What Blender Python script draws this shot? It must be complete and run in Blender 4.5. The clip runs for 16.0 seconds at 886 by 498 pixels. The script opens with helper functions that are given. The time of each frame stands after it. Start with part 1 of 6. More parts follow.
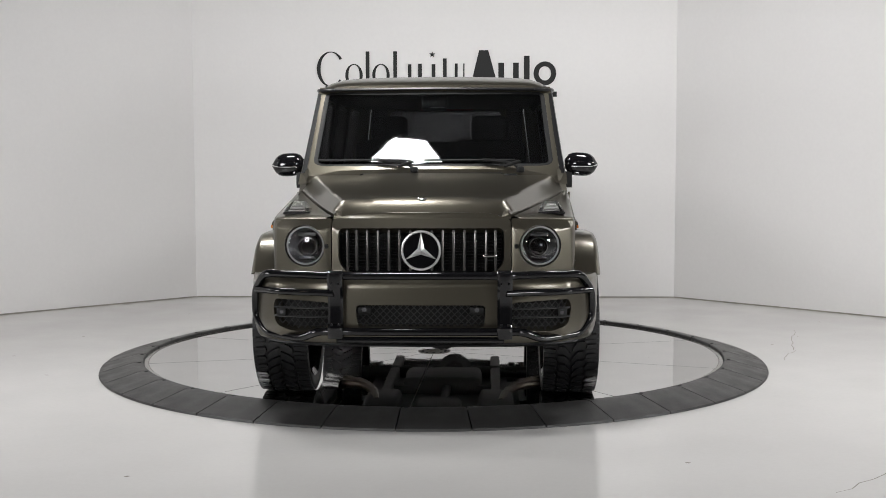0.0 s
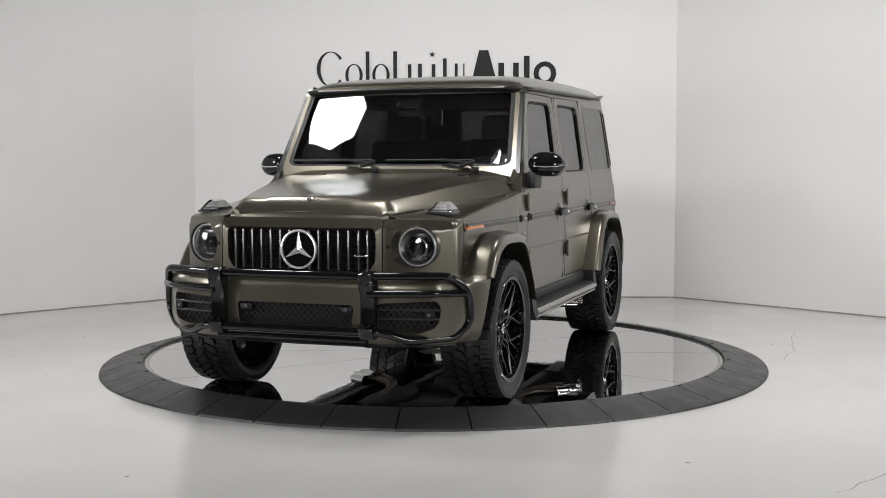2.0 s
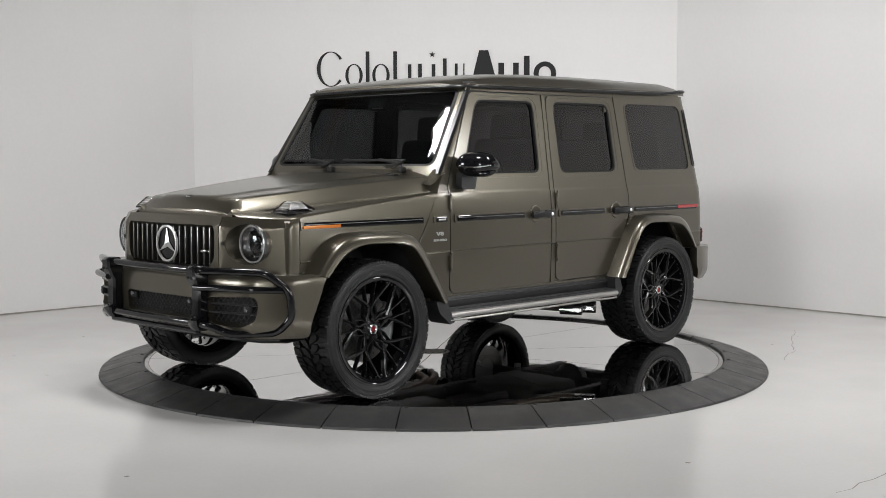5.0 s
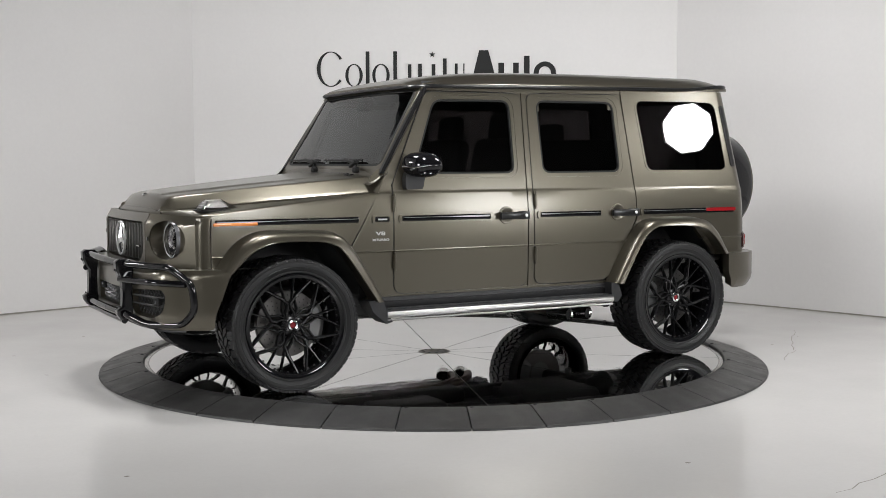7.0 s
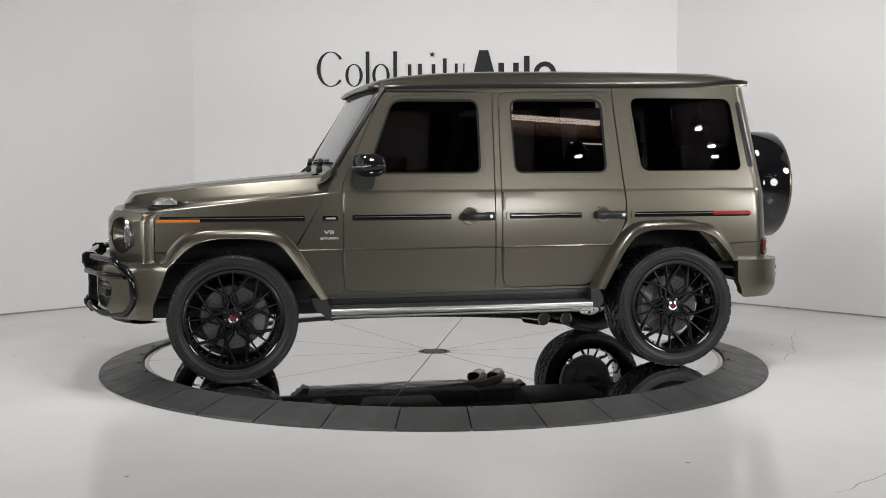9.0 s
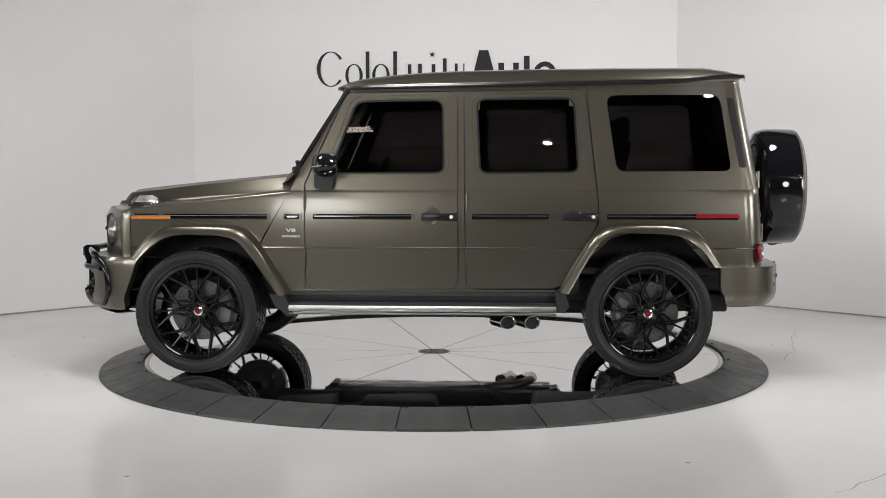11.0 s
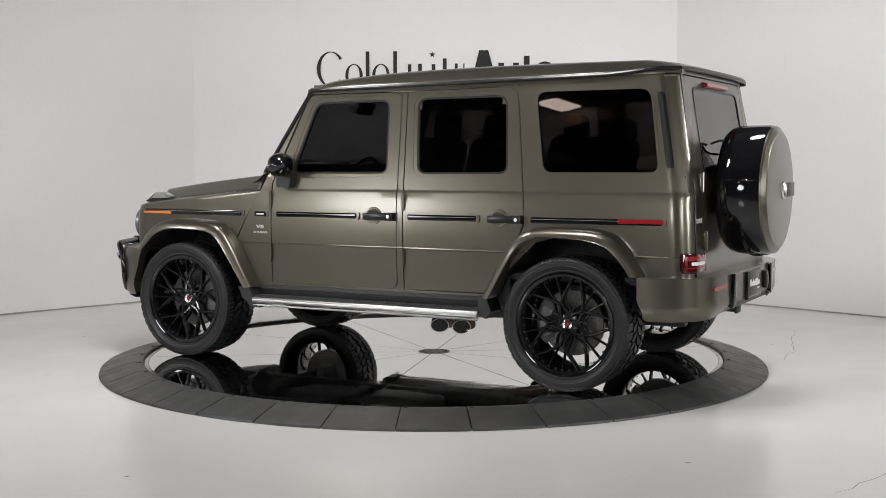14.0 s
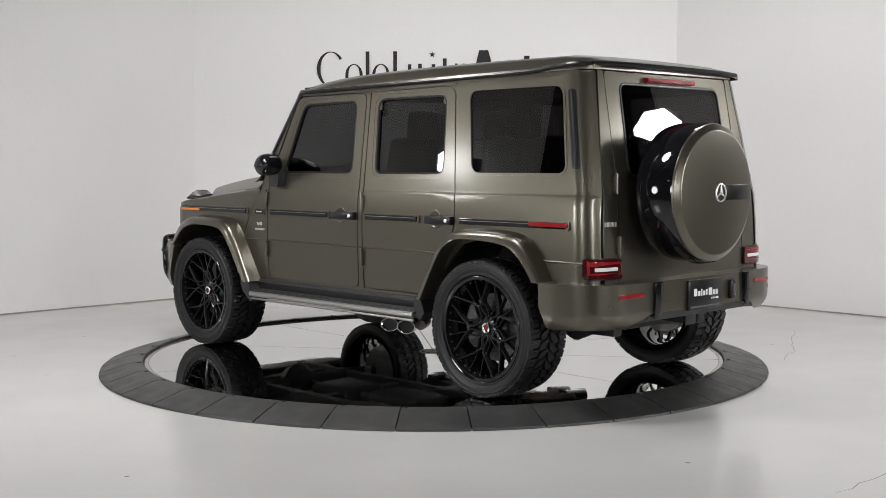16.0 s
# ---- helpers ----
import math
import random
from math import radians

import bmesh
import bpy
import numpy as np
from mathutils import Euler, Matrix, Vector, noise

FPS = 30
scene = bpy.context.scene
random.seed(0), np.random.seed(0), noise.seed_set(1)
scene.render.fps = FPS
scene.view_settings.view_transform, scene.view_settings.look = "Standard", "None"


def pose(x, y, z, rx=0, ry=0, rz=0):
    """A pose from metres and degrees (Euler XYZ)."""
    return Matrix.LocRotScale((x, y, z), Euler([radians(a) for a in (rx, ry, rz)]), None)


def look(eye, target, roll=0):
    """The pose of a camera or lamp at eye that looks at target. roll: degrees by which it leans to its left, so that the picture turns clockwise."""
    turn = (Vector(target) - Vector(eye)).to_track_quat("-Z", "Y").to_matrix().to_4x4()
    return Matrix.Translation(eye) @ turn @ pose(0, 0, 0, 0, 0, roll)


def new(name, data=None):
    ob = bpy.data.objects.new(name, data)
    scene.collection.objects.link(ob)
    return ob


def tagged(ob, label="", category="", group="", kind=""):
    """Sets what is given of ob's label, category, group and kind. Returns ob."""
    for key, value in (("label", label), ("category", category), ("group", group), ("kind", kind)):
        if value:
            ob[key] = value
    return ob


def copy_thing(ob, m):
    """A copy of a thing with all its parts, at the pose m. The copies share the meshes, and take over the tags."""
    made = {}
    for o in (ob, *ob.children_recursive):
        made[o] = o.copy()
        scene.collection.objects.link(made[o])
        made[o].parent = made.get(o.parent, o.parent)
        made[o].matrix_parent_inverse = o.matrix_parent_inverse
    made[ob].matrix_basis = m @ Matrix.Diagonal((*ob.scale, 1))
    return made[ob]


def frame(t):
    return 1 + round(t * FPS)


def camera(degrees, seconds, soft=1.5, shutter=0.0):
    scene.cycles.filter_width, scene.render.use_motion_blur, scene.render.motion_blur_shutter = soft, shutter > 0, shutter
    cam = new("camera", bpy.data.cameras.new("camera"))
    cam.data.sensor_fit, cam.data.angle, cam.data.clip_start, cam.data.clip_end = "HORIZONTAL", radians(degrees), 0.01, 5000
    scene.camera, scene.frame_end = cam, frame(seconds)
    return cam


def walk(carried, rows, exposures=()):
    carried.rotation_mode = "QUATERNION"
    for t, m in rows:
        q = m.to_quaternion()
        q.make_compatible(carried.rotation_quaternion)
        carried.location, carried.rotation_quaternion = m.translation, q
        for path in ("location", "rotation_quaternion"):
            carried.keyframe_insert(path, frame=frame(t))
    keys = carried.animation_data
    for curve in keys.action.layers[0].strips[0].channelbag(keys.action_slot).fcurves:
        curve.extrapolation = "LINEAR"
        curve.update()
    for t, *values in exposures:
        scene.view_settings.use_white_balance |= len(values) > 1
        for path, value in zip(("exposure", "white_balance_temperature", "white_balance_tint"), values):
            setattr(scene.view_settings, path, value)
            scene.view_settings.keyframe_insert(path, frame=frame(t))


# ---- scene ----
# ---------------------------------------------------------------- camera
cam = camera(40.6, 16.0, soft=0.7)
EYE = Matrix.Translation((0, -8.5714, 1.3757)) @ pose(0, 0, 0, 90 - 4.239, 0, -0.434) @ pose(0, 0, 0, 0, 0, -0.13)
walk(cam, [(0.0, EYE), (16.0, EYE)])

# yaw of the turntable's load, degrees, second by second
YAW = [-92.54, -101.54, -109.86, -118.02, -126.28, -134.69, -143.19, -151.67, -160.05, -168.27,
       -176.33, -184.31, -192.31, -200.47, -208.88, -217.53, -226.24]
FLOOR_Z = -0.056

# ---------------------------------------------------------------- world and exposure
world = bpy.data.worlds.new("world")
scene.world = world
world.use_nodes = True
world.node_tree.nodes["Background"].inputs[0].default_value = (0.9, 0.95, 1.0, 1)
world.node_tree.nodes["Background"].inputs[1].default_value = 0.02
scene.view_settings.exposure = 0.0
SOFTBOX = 49.0
BAY = 420.0


# ---------------------------------------------------------------- materials
def mat(name, col, rough=0.5, metal=0.0, coat=0.0, grain=0.0, gscale=60.0, bump=0.0, bscale=80.0, stain=0.0,
        sscale=2.0, trans=0.0, ior=1.5, emit=None, power=0.0, rvar=0.0, coat_rough=0.03, island=0.0, spec=0.5):
    m = bpy.data.materials.new(name)
    m.use_nodes = True
    nt = m.node_tree
    b = nt.nodes["Principled BSDF"]
    b.inputs["Base Color"].default_value = (*col, 1)
    b.inputs["Roughness"].default_value = rough
    b.inputs["Metallic"].default_value = metal
    b.inputs["IOR"].default_value = ior
    b.inputs["Coat Weight"].default_value = coat
    b.inputs["Coat Roughness"].default_value = coat_rough
    b.inputs["Transmission Weight"].default_value = trans
    b.inputs["Specular IOR Level"].default_value = spec
    if emit:
        b.inputs["Emission Color"].default_value = (*emit, 1)
        b.inputs["Emission Strength"].default_value = power
    tc = nt.nodes.new("ShaderNodeTexCoord")
    last = None

    def noise_node(scale, detail):
        n = nt.nodes.new("ShaderNodeTexNoise")
        n.inputs["Scale"].default_value = scale
        n.inputs["Detail"].default_value = detail
        nt.links.new(tc.outputs["Object"], n.inputs["Vector"])
        return n

    def vary(last, fac_socket, amount):
        mr = nt.nodes.new("ShaderNodeMapRange")
        mr.inputs["From Min"].default_value, mr.inputs["From Max"].default_value = 0.25, 0.75
        mr.inputs["To Min"].default_value, mr.inputs["To Max"].default_value = 1 - amount, 1 + amount
        nt.links.new(fac_socket, mr.inputs["Value"])
        mul = nt.nodes.new("ShaderNodeVectorMath")
        mul.operation = "SCALE"
        if last is None:
            mul.inputs[0].default_value = col
        else:
            nt.links.new(last, mul.inputs[0])
        nt.links.new(mr.outputs[0], mul.inputs["Scale"])
        return mul.outputs[0]

    if grain:
        last = vary(last, noise_node(gscale, 4).outputs["Fac"], grain)
    if stain:
        last = vary(last, noise_node(sscale, 6).outputs["Fac"], stain)
    if island:
        oi = nt.nodes.new("ShaderNodeObjectInfo")
        last = vary(last, oi.outputs["Random"], island)
    if last is not None:
        nt.links.new(last, b.inputs["Base Color"])
    if rvar:
        mr = nt.nodes.new("ShaderNodeMapRange")
        mr.inputs["From Min"].default_value, mr.inputs["From Max"].default_value = 0.3, 0.7
        mr.inputs["To Min"].default_value, mr.inputs["To Max"].default_value = max(rough - rvar, 0), rough + rvar
        nt.links.new(noise_node(sscale * 1.7, 5).outputs["Fac"], mr.inputs["Value"])
        nt.links.new(mr.outputs[0], b.inputs["Roughness"])
    if bump:
        bn = nt.nodes.new("ShaderNodeBump")
        bn.inputs["Strength"].default_value = bump
        bn.inputs["Distance"].default_value = 0.002
        nt.links.new(noise_node(bscale, 3).outputs["Fac"], bn.inputs["Height"])
        nt.links.new(bn.outputs[0], b.inputs["Normal"])
    return m


M_WALL = mat("wall_paint", (0.78, 0.765, 0.755), 0.62, grain=0.012, gscale=30, stain=0.02, sscale=0.8, bump=0.08, bscale=120)
M_FLOOR = mat("epoxy_floor", (0.675, 0.66, 0.64), 0.17, grain=0.015, gscale=40, stain=0.04, sscale=1.1, rvar=0.03)
M_CAULK = mat("sealant", (0.30, 0.28, 0.25), 0.7, stain=0.3, sscale=6)
M_CONCRETE = mat("hall_concrete", (0.14, 0.135, 0.13), 0.5, grain=0.08, gscale=20, stain=0.2, sscale=0.7)
M_CRACK = mat("crack_dirt", (0.16, 0.14, 0.12), 0.8)
M_HALL = mat("hall_dark", (0.15, 0.152, 0.16), 0.8, stain=0.2)
M_STEEL = mat("hall_steel", (0.16, 0.11, 0.09), 0.6, stain=0.2)
M_RUBBER = mat("ramp_rubber", (0.040, 0.039, 0.038), 0.44, grain=0.14, gscale=120, stain=0.34, sscale=4, rvar=0.1, bump=0.25, bscale=300, island=0.07)
M_MIRROR = mat("polished_steel", (0.71, 0.71, 0.705), 0.026, metal=1.0, stain=0.05, sscale=2.6, rvar=0.018, bump=0.22, bscale=5)
M_JOINT = mat("joint_grey", (0.16, 0.15, 0.14), 0.6)
# also on the added sheets that hold the body gaps in shade
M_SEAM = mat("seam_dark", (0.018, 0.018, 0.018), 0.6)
M_RIMSTEEL = mat("edge_steel", (0.55, 0.54, 0.52), 0.25, metal=1.0, stain=0.1, sscale=8)
M_HUB = mat("hub_plate", (0.30, 0.28, 0.25), 0.4, metal=0.8, stain=0.15, sscale=20)
M_SIGN = mat("sign_black", (0.009, 0.009, 0.009), 0.5, bump=0.05, spec=0.25)
M_SOFT = mat("softbox_cloth", (0.9, 0.9, 0.9), 0.7, emit=(0.988, 0.988, 0.988), power=SOFTBOX)
M_SOFT_HI = mat("softbox_cloth_side", (0.9, 0.9, 0.9), 0.7, emit=(0.988, 0.988, 0.988), power=SOFTBOX * 0.9)
M_SOFT_WIDE = mat("softbox_cloth_dim", (0.9, 0.9, 0.9), 0.7, emit=(0.975, 0.985, 1.0), power=SOFTBOX * 0.42)
M_BAY = mat("bay_lamp", (0.9, 0.9, 0.9), 0.5, emit=(1.0, 0.97, 0.93), power=BAY)
M_SKYLIGHT = mat("skylight_sheet", (0.8, 0.7, 0.62), 0.6, emit=(1.0, 0.80, 0.70), power=8.0)
M_CLOTH = mat("softbox_black", (0.02, 0.02, 0.02), 0.7)
M_STAND = mat("stand_metal", (0.05, 0.05, 0.05), 0.4, metal=0.7)

M_PAINT = mat("satin_olive_paint", (0.110, 0.099, 0.0755), 0.32, metal=0.84, coat=0.6, coat_rough=0.16, grain=0.02, gscale=900, stain=0.015, sscale=1.5)
M_GLOSS = mat("gloss_black", (0.005, 0.005, 0.006), 0.05)
M_VOID = mat("deep_black", (0.004, 0.004, 0.004), 0.7)
M_LETTER = mat("bright_letter", (0.52, 0.51, 0.50), 0.32, metal=0.35)
M_BUTTON = mat("button_metal", (0.82, 0.82, 0.82), 0.4, metal=0.3)
M_PLASTIC = mat("black_plastic", (0.013, 0.013, 0.014), 0.48, grain=0.1, gscale=300, bump=0.15, bscale=600)
M_SPOKE = mat("satin_black_alloy", (0.0045, 0.0045, 0.005), 0.2, spec=0.4)
M_TRIM = mat("trim_black", (0.0065, 0.0065, 0.007), 0.28, spec=0.4)
M_SEAL = mat("rubber_seal", (0.006, 0.006, 0.006), 0.5, spec=0.25)
M_TYRE = mat("tyre_rubber", (0.0075, 0.0075, 0.008), 0.42, spec=0.4, grain=0.12, gscale=200, stain=0.12, sscale=12, bump=0.12, bscale=250)
M_CHROME = mat("chrome", (0.72, 0.72, 0.72), 0.08, metal=1.0)
M_SATIN = mat("brushed_metal", (0.46, 0.45, 0.44), 0.33, metal=1.0, grain=0.08, gscale=220)
M_GRILLE = mat("grille_bar_metal", (0.14, 0.136, 0.13), 0.3, metal=0.9)
M_EMBLEM = mat("bright_emblem", (0.72, 0.72, 0.71), 0.26, metal=0.55)
M_DISC = mat("brake_disc_iron", (0.16, 0.155, 0.15), 0.33, metal=1.0, grain=0.08, gscale=90)
M_CALIPER = mat("caliper_grey", (0.20, 0.20, 0.20), 0.4, metal=0.6)
M_UNDER = mat("underbody_black", (0.018, 0.018, 0.018), 0.6, stain=0.3, sscale=6)
M_PIPE = mat("exhaust_steel", (0.12, 0.10, 0.085), 0.45, metal=1.0, stain=0.25, sscale=9)
M_TINT = mat("dark_tinted_glass", (0.118, 0.110, 0.112), 0.0, trans=1.0, ior=1.5)
M_SCREEN = mat("windscreen_glass", (0.26, 0.29, 0.30), 0.0, trans=1.0, ior=1.5)
M_LENS = mat("clear_lens", (0.92, 0.92, 0.92), 0.02, trans=1.0, ior=1.45)
M_AMBER = mat("amber_lens", (0.60, 0.17, 0.02), 0.15, coat=0.5, stain=0.05, sscale=30)
M_RED = mat("red_lens", (0.26, 0.010, 0.013), 0.14, coat=0.6)
M_REDGLASS = mat("red_lamp_glass", (0.055, 0.003, 0.004), 0.08, coat=0.7)
M_WHITE = mat("white_lens", (0.75, 0.74, 0.74), 0.2)
M_RINGW = mat("light_ring", (0.55, 0.55, 0.55), 0.18, metal=0.3, coat=0.4)
M_MESH = mat("mesh_black", (0.03, 0.03, 0.03), 0.3)
M_FIN = mat("fin_grey", (0.045, 0.045, 0.045), 0.3, metal=0.4)
M_CAPRED = mat("cap_red", (0.20, 0.01, 0.015), 0.25)
M_SEAT = mat("dark_leather", (0.025, 0.024, 0.024), 0.55, bump=0.2, bscale=200)
M_INTERIOR = mat("interior_trim", (0.03, 0.03, 0.031), 0.6)
M_LAMPIN = mat("lamp_housing", (0.20, 0.20, 0.21), 0.25, metal=0.7)


# ---------------------------------------------------------------- mesh helpers
def part(name, bm, material, parent=None, label="", angle=32, recalc=True):
    if recalc:
        bmesh.ops.recalc_face_normals(bm, faces=bm.faces[:])
    me = bpy.data.meshes.new(name)
    bm.to_mesh(me)
    bm.free()
    for p in me.polygons:
        p.use_smooth = True
    me.set_sharp_from_angle(angle=radians(angle))
    me.materials.append(material)
    ob = new(name, me)
    if parent is not None:
        ob.parent = parent
    if label:
        tagged(ob, label)
    if material is M_PAINT:
        wn = ob.modifiers.new("even_normals", "WEIGHTED_NORMAL")
        wn.keep_sharp, wn.weight = True, 90
    return ob


def box(bm, c, s, bev=0.0, m=None, seg=2):
    """A box of size s round c, with rounded edges, set by the pose m."""
    r = bmesh.ops.create_cube(bm, size=1.0)
    vs = r["verts"]
    for v in vs:
        v.co = Vector((v.co.x * s[0], v.co.y * s[1], v.co.z * s[2]))
    if bev:
        es = list({e for v in vs for e in v.link_edges})
        out = bmesh.ops.bevel(bm, geom=es, offset=bev, segments=seg, affect="EDGES", profile=0.5)
        vs = list({v for f in out["faces"] for v in f.verts} | {v for v in vs if v.is_valid})
    t = Matrix.Translation(c) @ (m or Matrix())
    for v in vs:
        v.co = t @ v.co
    return vs


def chaikin(pts, n=2, closed=False):
    pts = [Vector(p) for p in pts]
    for _ in range(n):
        out = []
        k = len(pts)
        for i in range(k if closed else k - 1):
            a, b = pts[i], pts[(i + 1) % k]
            out += [a * 0.75 + b * 0.25, a * 0.25 + b * 0.75]
        pts = out if closed else [pts[0]] + out + [pts[-1]]
    return pts


def bent(pts, r=0.05, n=5):
    """A polyline in space with its bends rounded."""
    pts = [Vector(p) for p in pts]
    out = [pts[0]]
    for a, p, b in zip(pts, pts[1:], pts[2:]):
        u, v = a - p, b - p
        d = min(r, u.length * 0.48, v.length * 0.48)
        p0, p1 = p + u.normalized() * d, p + v.normalized() * d
        out += [p0 * (1 - t) ** 2 + p * 2 * t * (1 - t) + p1 * t * t for t in [j / n for j in range(n + 1)]]
    return out + [pts[-1]]


def rounded(poly, r=0.04, n=5):
    """A 2D outline with its corners rounded; a corner may carry its own radius as a third number."""
    out = []
    k = len(poly)
    for i in range(k):
        p = Vector(poly[i][:2])
        rr = poly[i][2] if len(poly[i]) > 2 else r
        a, b = Vector(poly[i - 1][:2]) - p, Vector(poly[(i + 1) % k][:2]) - p
        if rr <= 0:
            out.append(p)
            continue
        d = min(rr, a.length * 0.49, b.length * 0.49)
        p0, p1 = p + a.normalized() * d, p + b.normalized() * d
        for j in range(n + 1):
            t = j / n
            out.append(p0 * (1 - t) ** 2 + p * 2 * t * (1 - t) + p1 * t * t)
    return out


def grown(poly, d):
    """The outline moved outwards by d (inwards where d is negative)."""
    k = len(poly)
    area = sum(poly[i - 1].x * poly[i].y - poly[i].x * poly[i - 1].y for i in range(k))
    sgn = 1 if area > 0 else -1
    out = []
    for i in range(k):
        e0 = (poly[i] - poly[i - 1])
        e1 = (poly[(i + 1) % k] - poly[i])
        if e0.length < 1e-7:
            e0 = e1
        if e1.length < 1e-7:
            e1 = e0
        n = (Vector((e0.y, -e0.x)).normalized() + Vector((e1.y, -e1.x)).normalized()) * sgn
        n = n.normalized() if n.length > 1e-6 else Vector((0, 0))
        out.append(poly[i] + n * d)
    return out


def panel(outer, holes, fmap, us=(), vs=(), thick=0.025, bev=0.004, flip=1, lift=0.0):
    """A sheet of the outline with holes, in the flat (u, v), given thickness and rounded edges, then laid on the surface fmap(u, v)."""
    bm = bmesh.new()
    edges = []
    for ring in [outer] + list(holes):
        vv = [bm.verts.new((p[0], p[1], 0)) for p in ring]
        for i in range(len(vv)):
            edges.append(bm.edges.new((vv[i - 1], vv[i])))
    bmesh.ops.triangle_fill(bm, use_beauty=True, use_dissolve=False, edges=edges, normal=(0, 0, 1))
    for u in us:
        bmesh.ops.bisect_plane(bm, geom=bm.verts[:] + bm.edges[:] + bm.faces[:], plane_co=(u, 0, 0), plane_no=(1, 0, 0), dist=1e-5)
    for v in vs:
        bmesh.ops.bisect_plane(bm, geom=bm.verts[:] + bm.edges[:] + bm.faces[:], plane_co=(0, v, 0), plane_no=(0, 1, 0), dist=1e-5)
    rim = [e for e in bm.edges if len(e.link_faces) == 1]
    res = bmesh.ops.extrude_edge_only(bm, edges=rim)
    for v in [g for g in res["geom"] if isinstance(g, bmesh.types.BMVert)]:
        v.co.z -= thick
    rim = [e for e in rim if e.is_valid]
    if bev:
        bmesh.ops.bevel(bm, geom=rim, offset=bev, segments=2, affect="EDGES", profile=0.5, clamp_overlap=True)
    h = 1e-3
    for v in bm.verts:
        u, w = v.co.x, v.co.y
        p = fmap(u, w)
        n = (fmap(u + h, w) - fmap(u - h, w)).cross(fmap(u, w + h) - fmap(u, w - h)).normalized() * flip
        v.co = p + n * (v.co.z + lift)
    return bm


def mirror(bm):
    for v in bm.verts:
        v.co.y = -v.co.y
    return bm


def moved(bm, m):
    for v in bm.verts:
        v.co = m @ v.co
    return bm


def lathe(profile, n=48, axis="y", bm=None, closed=False, arc=1.0):
    """Turns (radius, along) points round an axis."""
    bm = bm or bmesh.new()
    rings = []
    for i in range(n):
        a = 2 * math.pi * i / n
        c, s = math.cos(a), math.sin(a)
        ring = []
        for r, h in profile:
            ring.append(bm.verts.new({"y": (r * c, h, r * s), "x": (h, r * c, r * s), "z": (r * c, r * s, h)}[axis]))
        rings.append(ring)
    k = len(profile)
    for i in range(n):
        a, b = rings[i], rings[(i + 1) % n]
        for j in range(k if closed else k - 1):
            q = (j + 1) % k
            try:
                bm.faces.new((a[j], a[q], b[q], b[j]))
            except ValueError:
                pass
    bmesh.ops.remove_doubles(bm, verts=bm.verts[:], dist=1e-6)
    return bm


def tube(path, r, n=10, closed=False, bm=None, cap=True):
    bm = bm or bmesh.new()
    pts = [Vector(p) for p in path]
    k = len(pts)
    rings = []
    up = None
    for i, p in enumerate(pts):
        a = pts[i - 1] if (i or closed) else p
        b = pts[(i + 1) % k] if (i < k - 1 or closed) else p
        d = (b - a).normalized()
        if up is None:
            up = Vector((0, 0, 1)) if abs(d.z) < 0.9 else Vector((1, 0, 0))
        s = d.cross(up).normalized()
        up = s.cross(d).normalized()
        rr = r[i] if isinstance(r, (list, tuple)) else r
        rings.append([bm.verts.new(p + (s * math.cos(2 * math.pi * j / n) + up * math.sin(2 * math.pi * j / n)) * rr) for j in range(n)])
    for i in range(k if closed else k - 1):
        a, b = rings[i], rings[(i + 1) % k]
        for j in range(n):
            bm.faces.new((a[j], a[(j + 1) % n], b[(j + 1) % n], b[j]))
    if cap and not closed:
        bm.faces.new(rings[0][::-1])
        bm.faces.new(rings[-1])
    return bm


def loft(rows, bm=None, close_u=False, cap=False):
    """A skin over rows of points, all rows of one length."""
    bm = bm or bmesh.new()
    vv = [[bm.verts.new(p) for p in row] for row in rows]
    for i in range(len(vv) - 1):
        a, b = vv[i], vv[i + 1]
        k = len(a)
        for j in range(k if close_u else k - 1):
            q = (j + 1) % k
            bm.faces.new((a[j], a[q], b[q], b[j]))
    if cap:
        bm.faces.new(vv[0][::-1])
        bm.faces.new(vv[-1])
    return bm


def thicken(bm, d):
    """Gives an open skin a rim that runs d (a vector) behind it."""
    rim = [e for e in bm.edges if len(e.link_faces) == 1]
    res = bmesh.ops.extrude_edge_only(bm, edges=rim)
    for v in [g for g in res["geom"] if isinstance(g, bmesh.types.BMVert)]:
        v.co += Vector(d)
    return bm


def lerp_table(tab, x):
    if x <= tab[0][0]:
        return tab[0][1]
    for (a, va), (b, vb) in zip(tab, tab[1:]):
        if x <= b:
            return va + (vb - va) * (x - a) / (b - a)
    return tab[-1][1]


def word(name, text, size, depth, material, parent, m, bold=0.0):
    cu = bpy.data.curves.new(name, "FONT")
    cu.body, cu.size, cu.extrude, cu.offset, cu.align_x, cu.align_y = text, size, depth, bold, "CENTER", "CENTER"
    ob = bpy.data.objects.new(name, cu)
    me = bpy.data.meshes.new_from_object(ob)
    bpy.data.objects.remove(ob)
    me.materials.clear()
    me.materials.append(material)
    o = new(name, me)
    o.parent = parent
    o.matrix_basis = m
    return o


# ---------------------------------------------------------------- the studio
WALL_L, WALL_R = Vector((-2.501, 3.996)), Vector((2.498, 3.806))
WALL_TOP = 4.3
HALL_TOP = 5.6


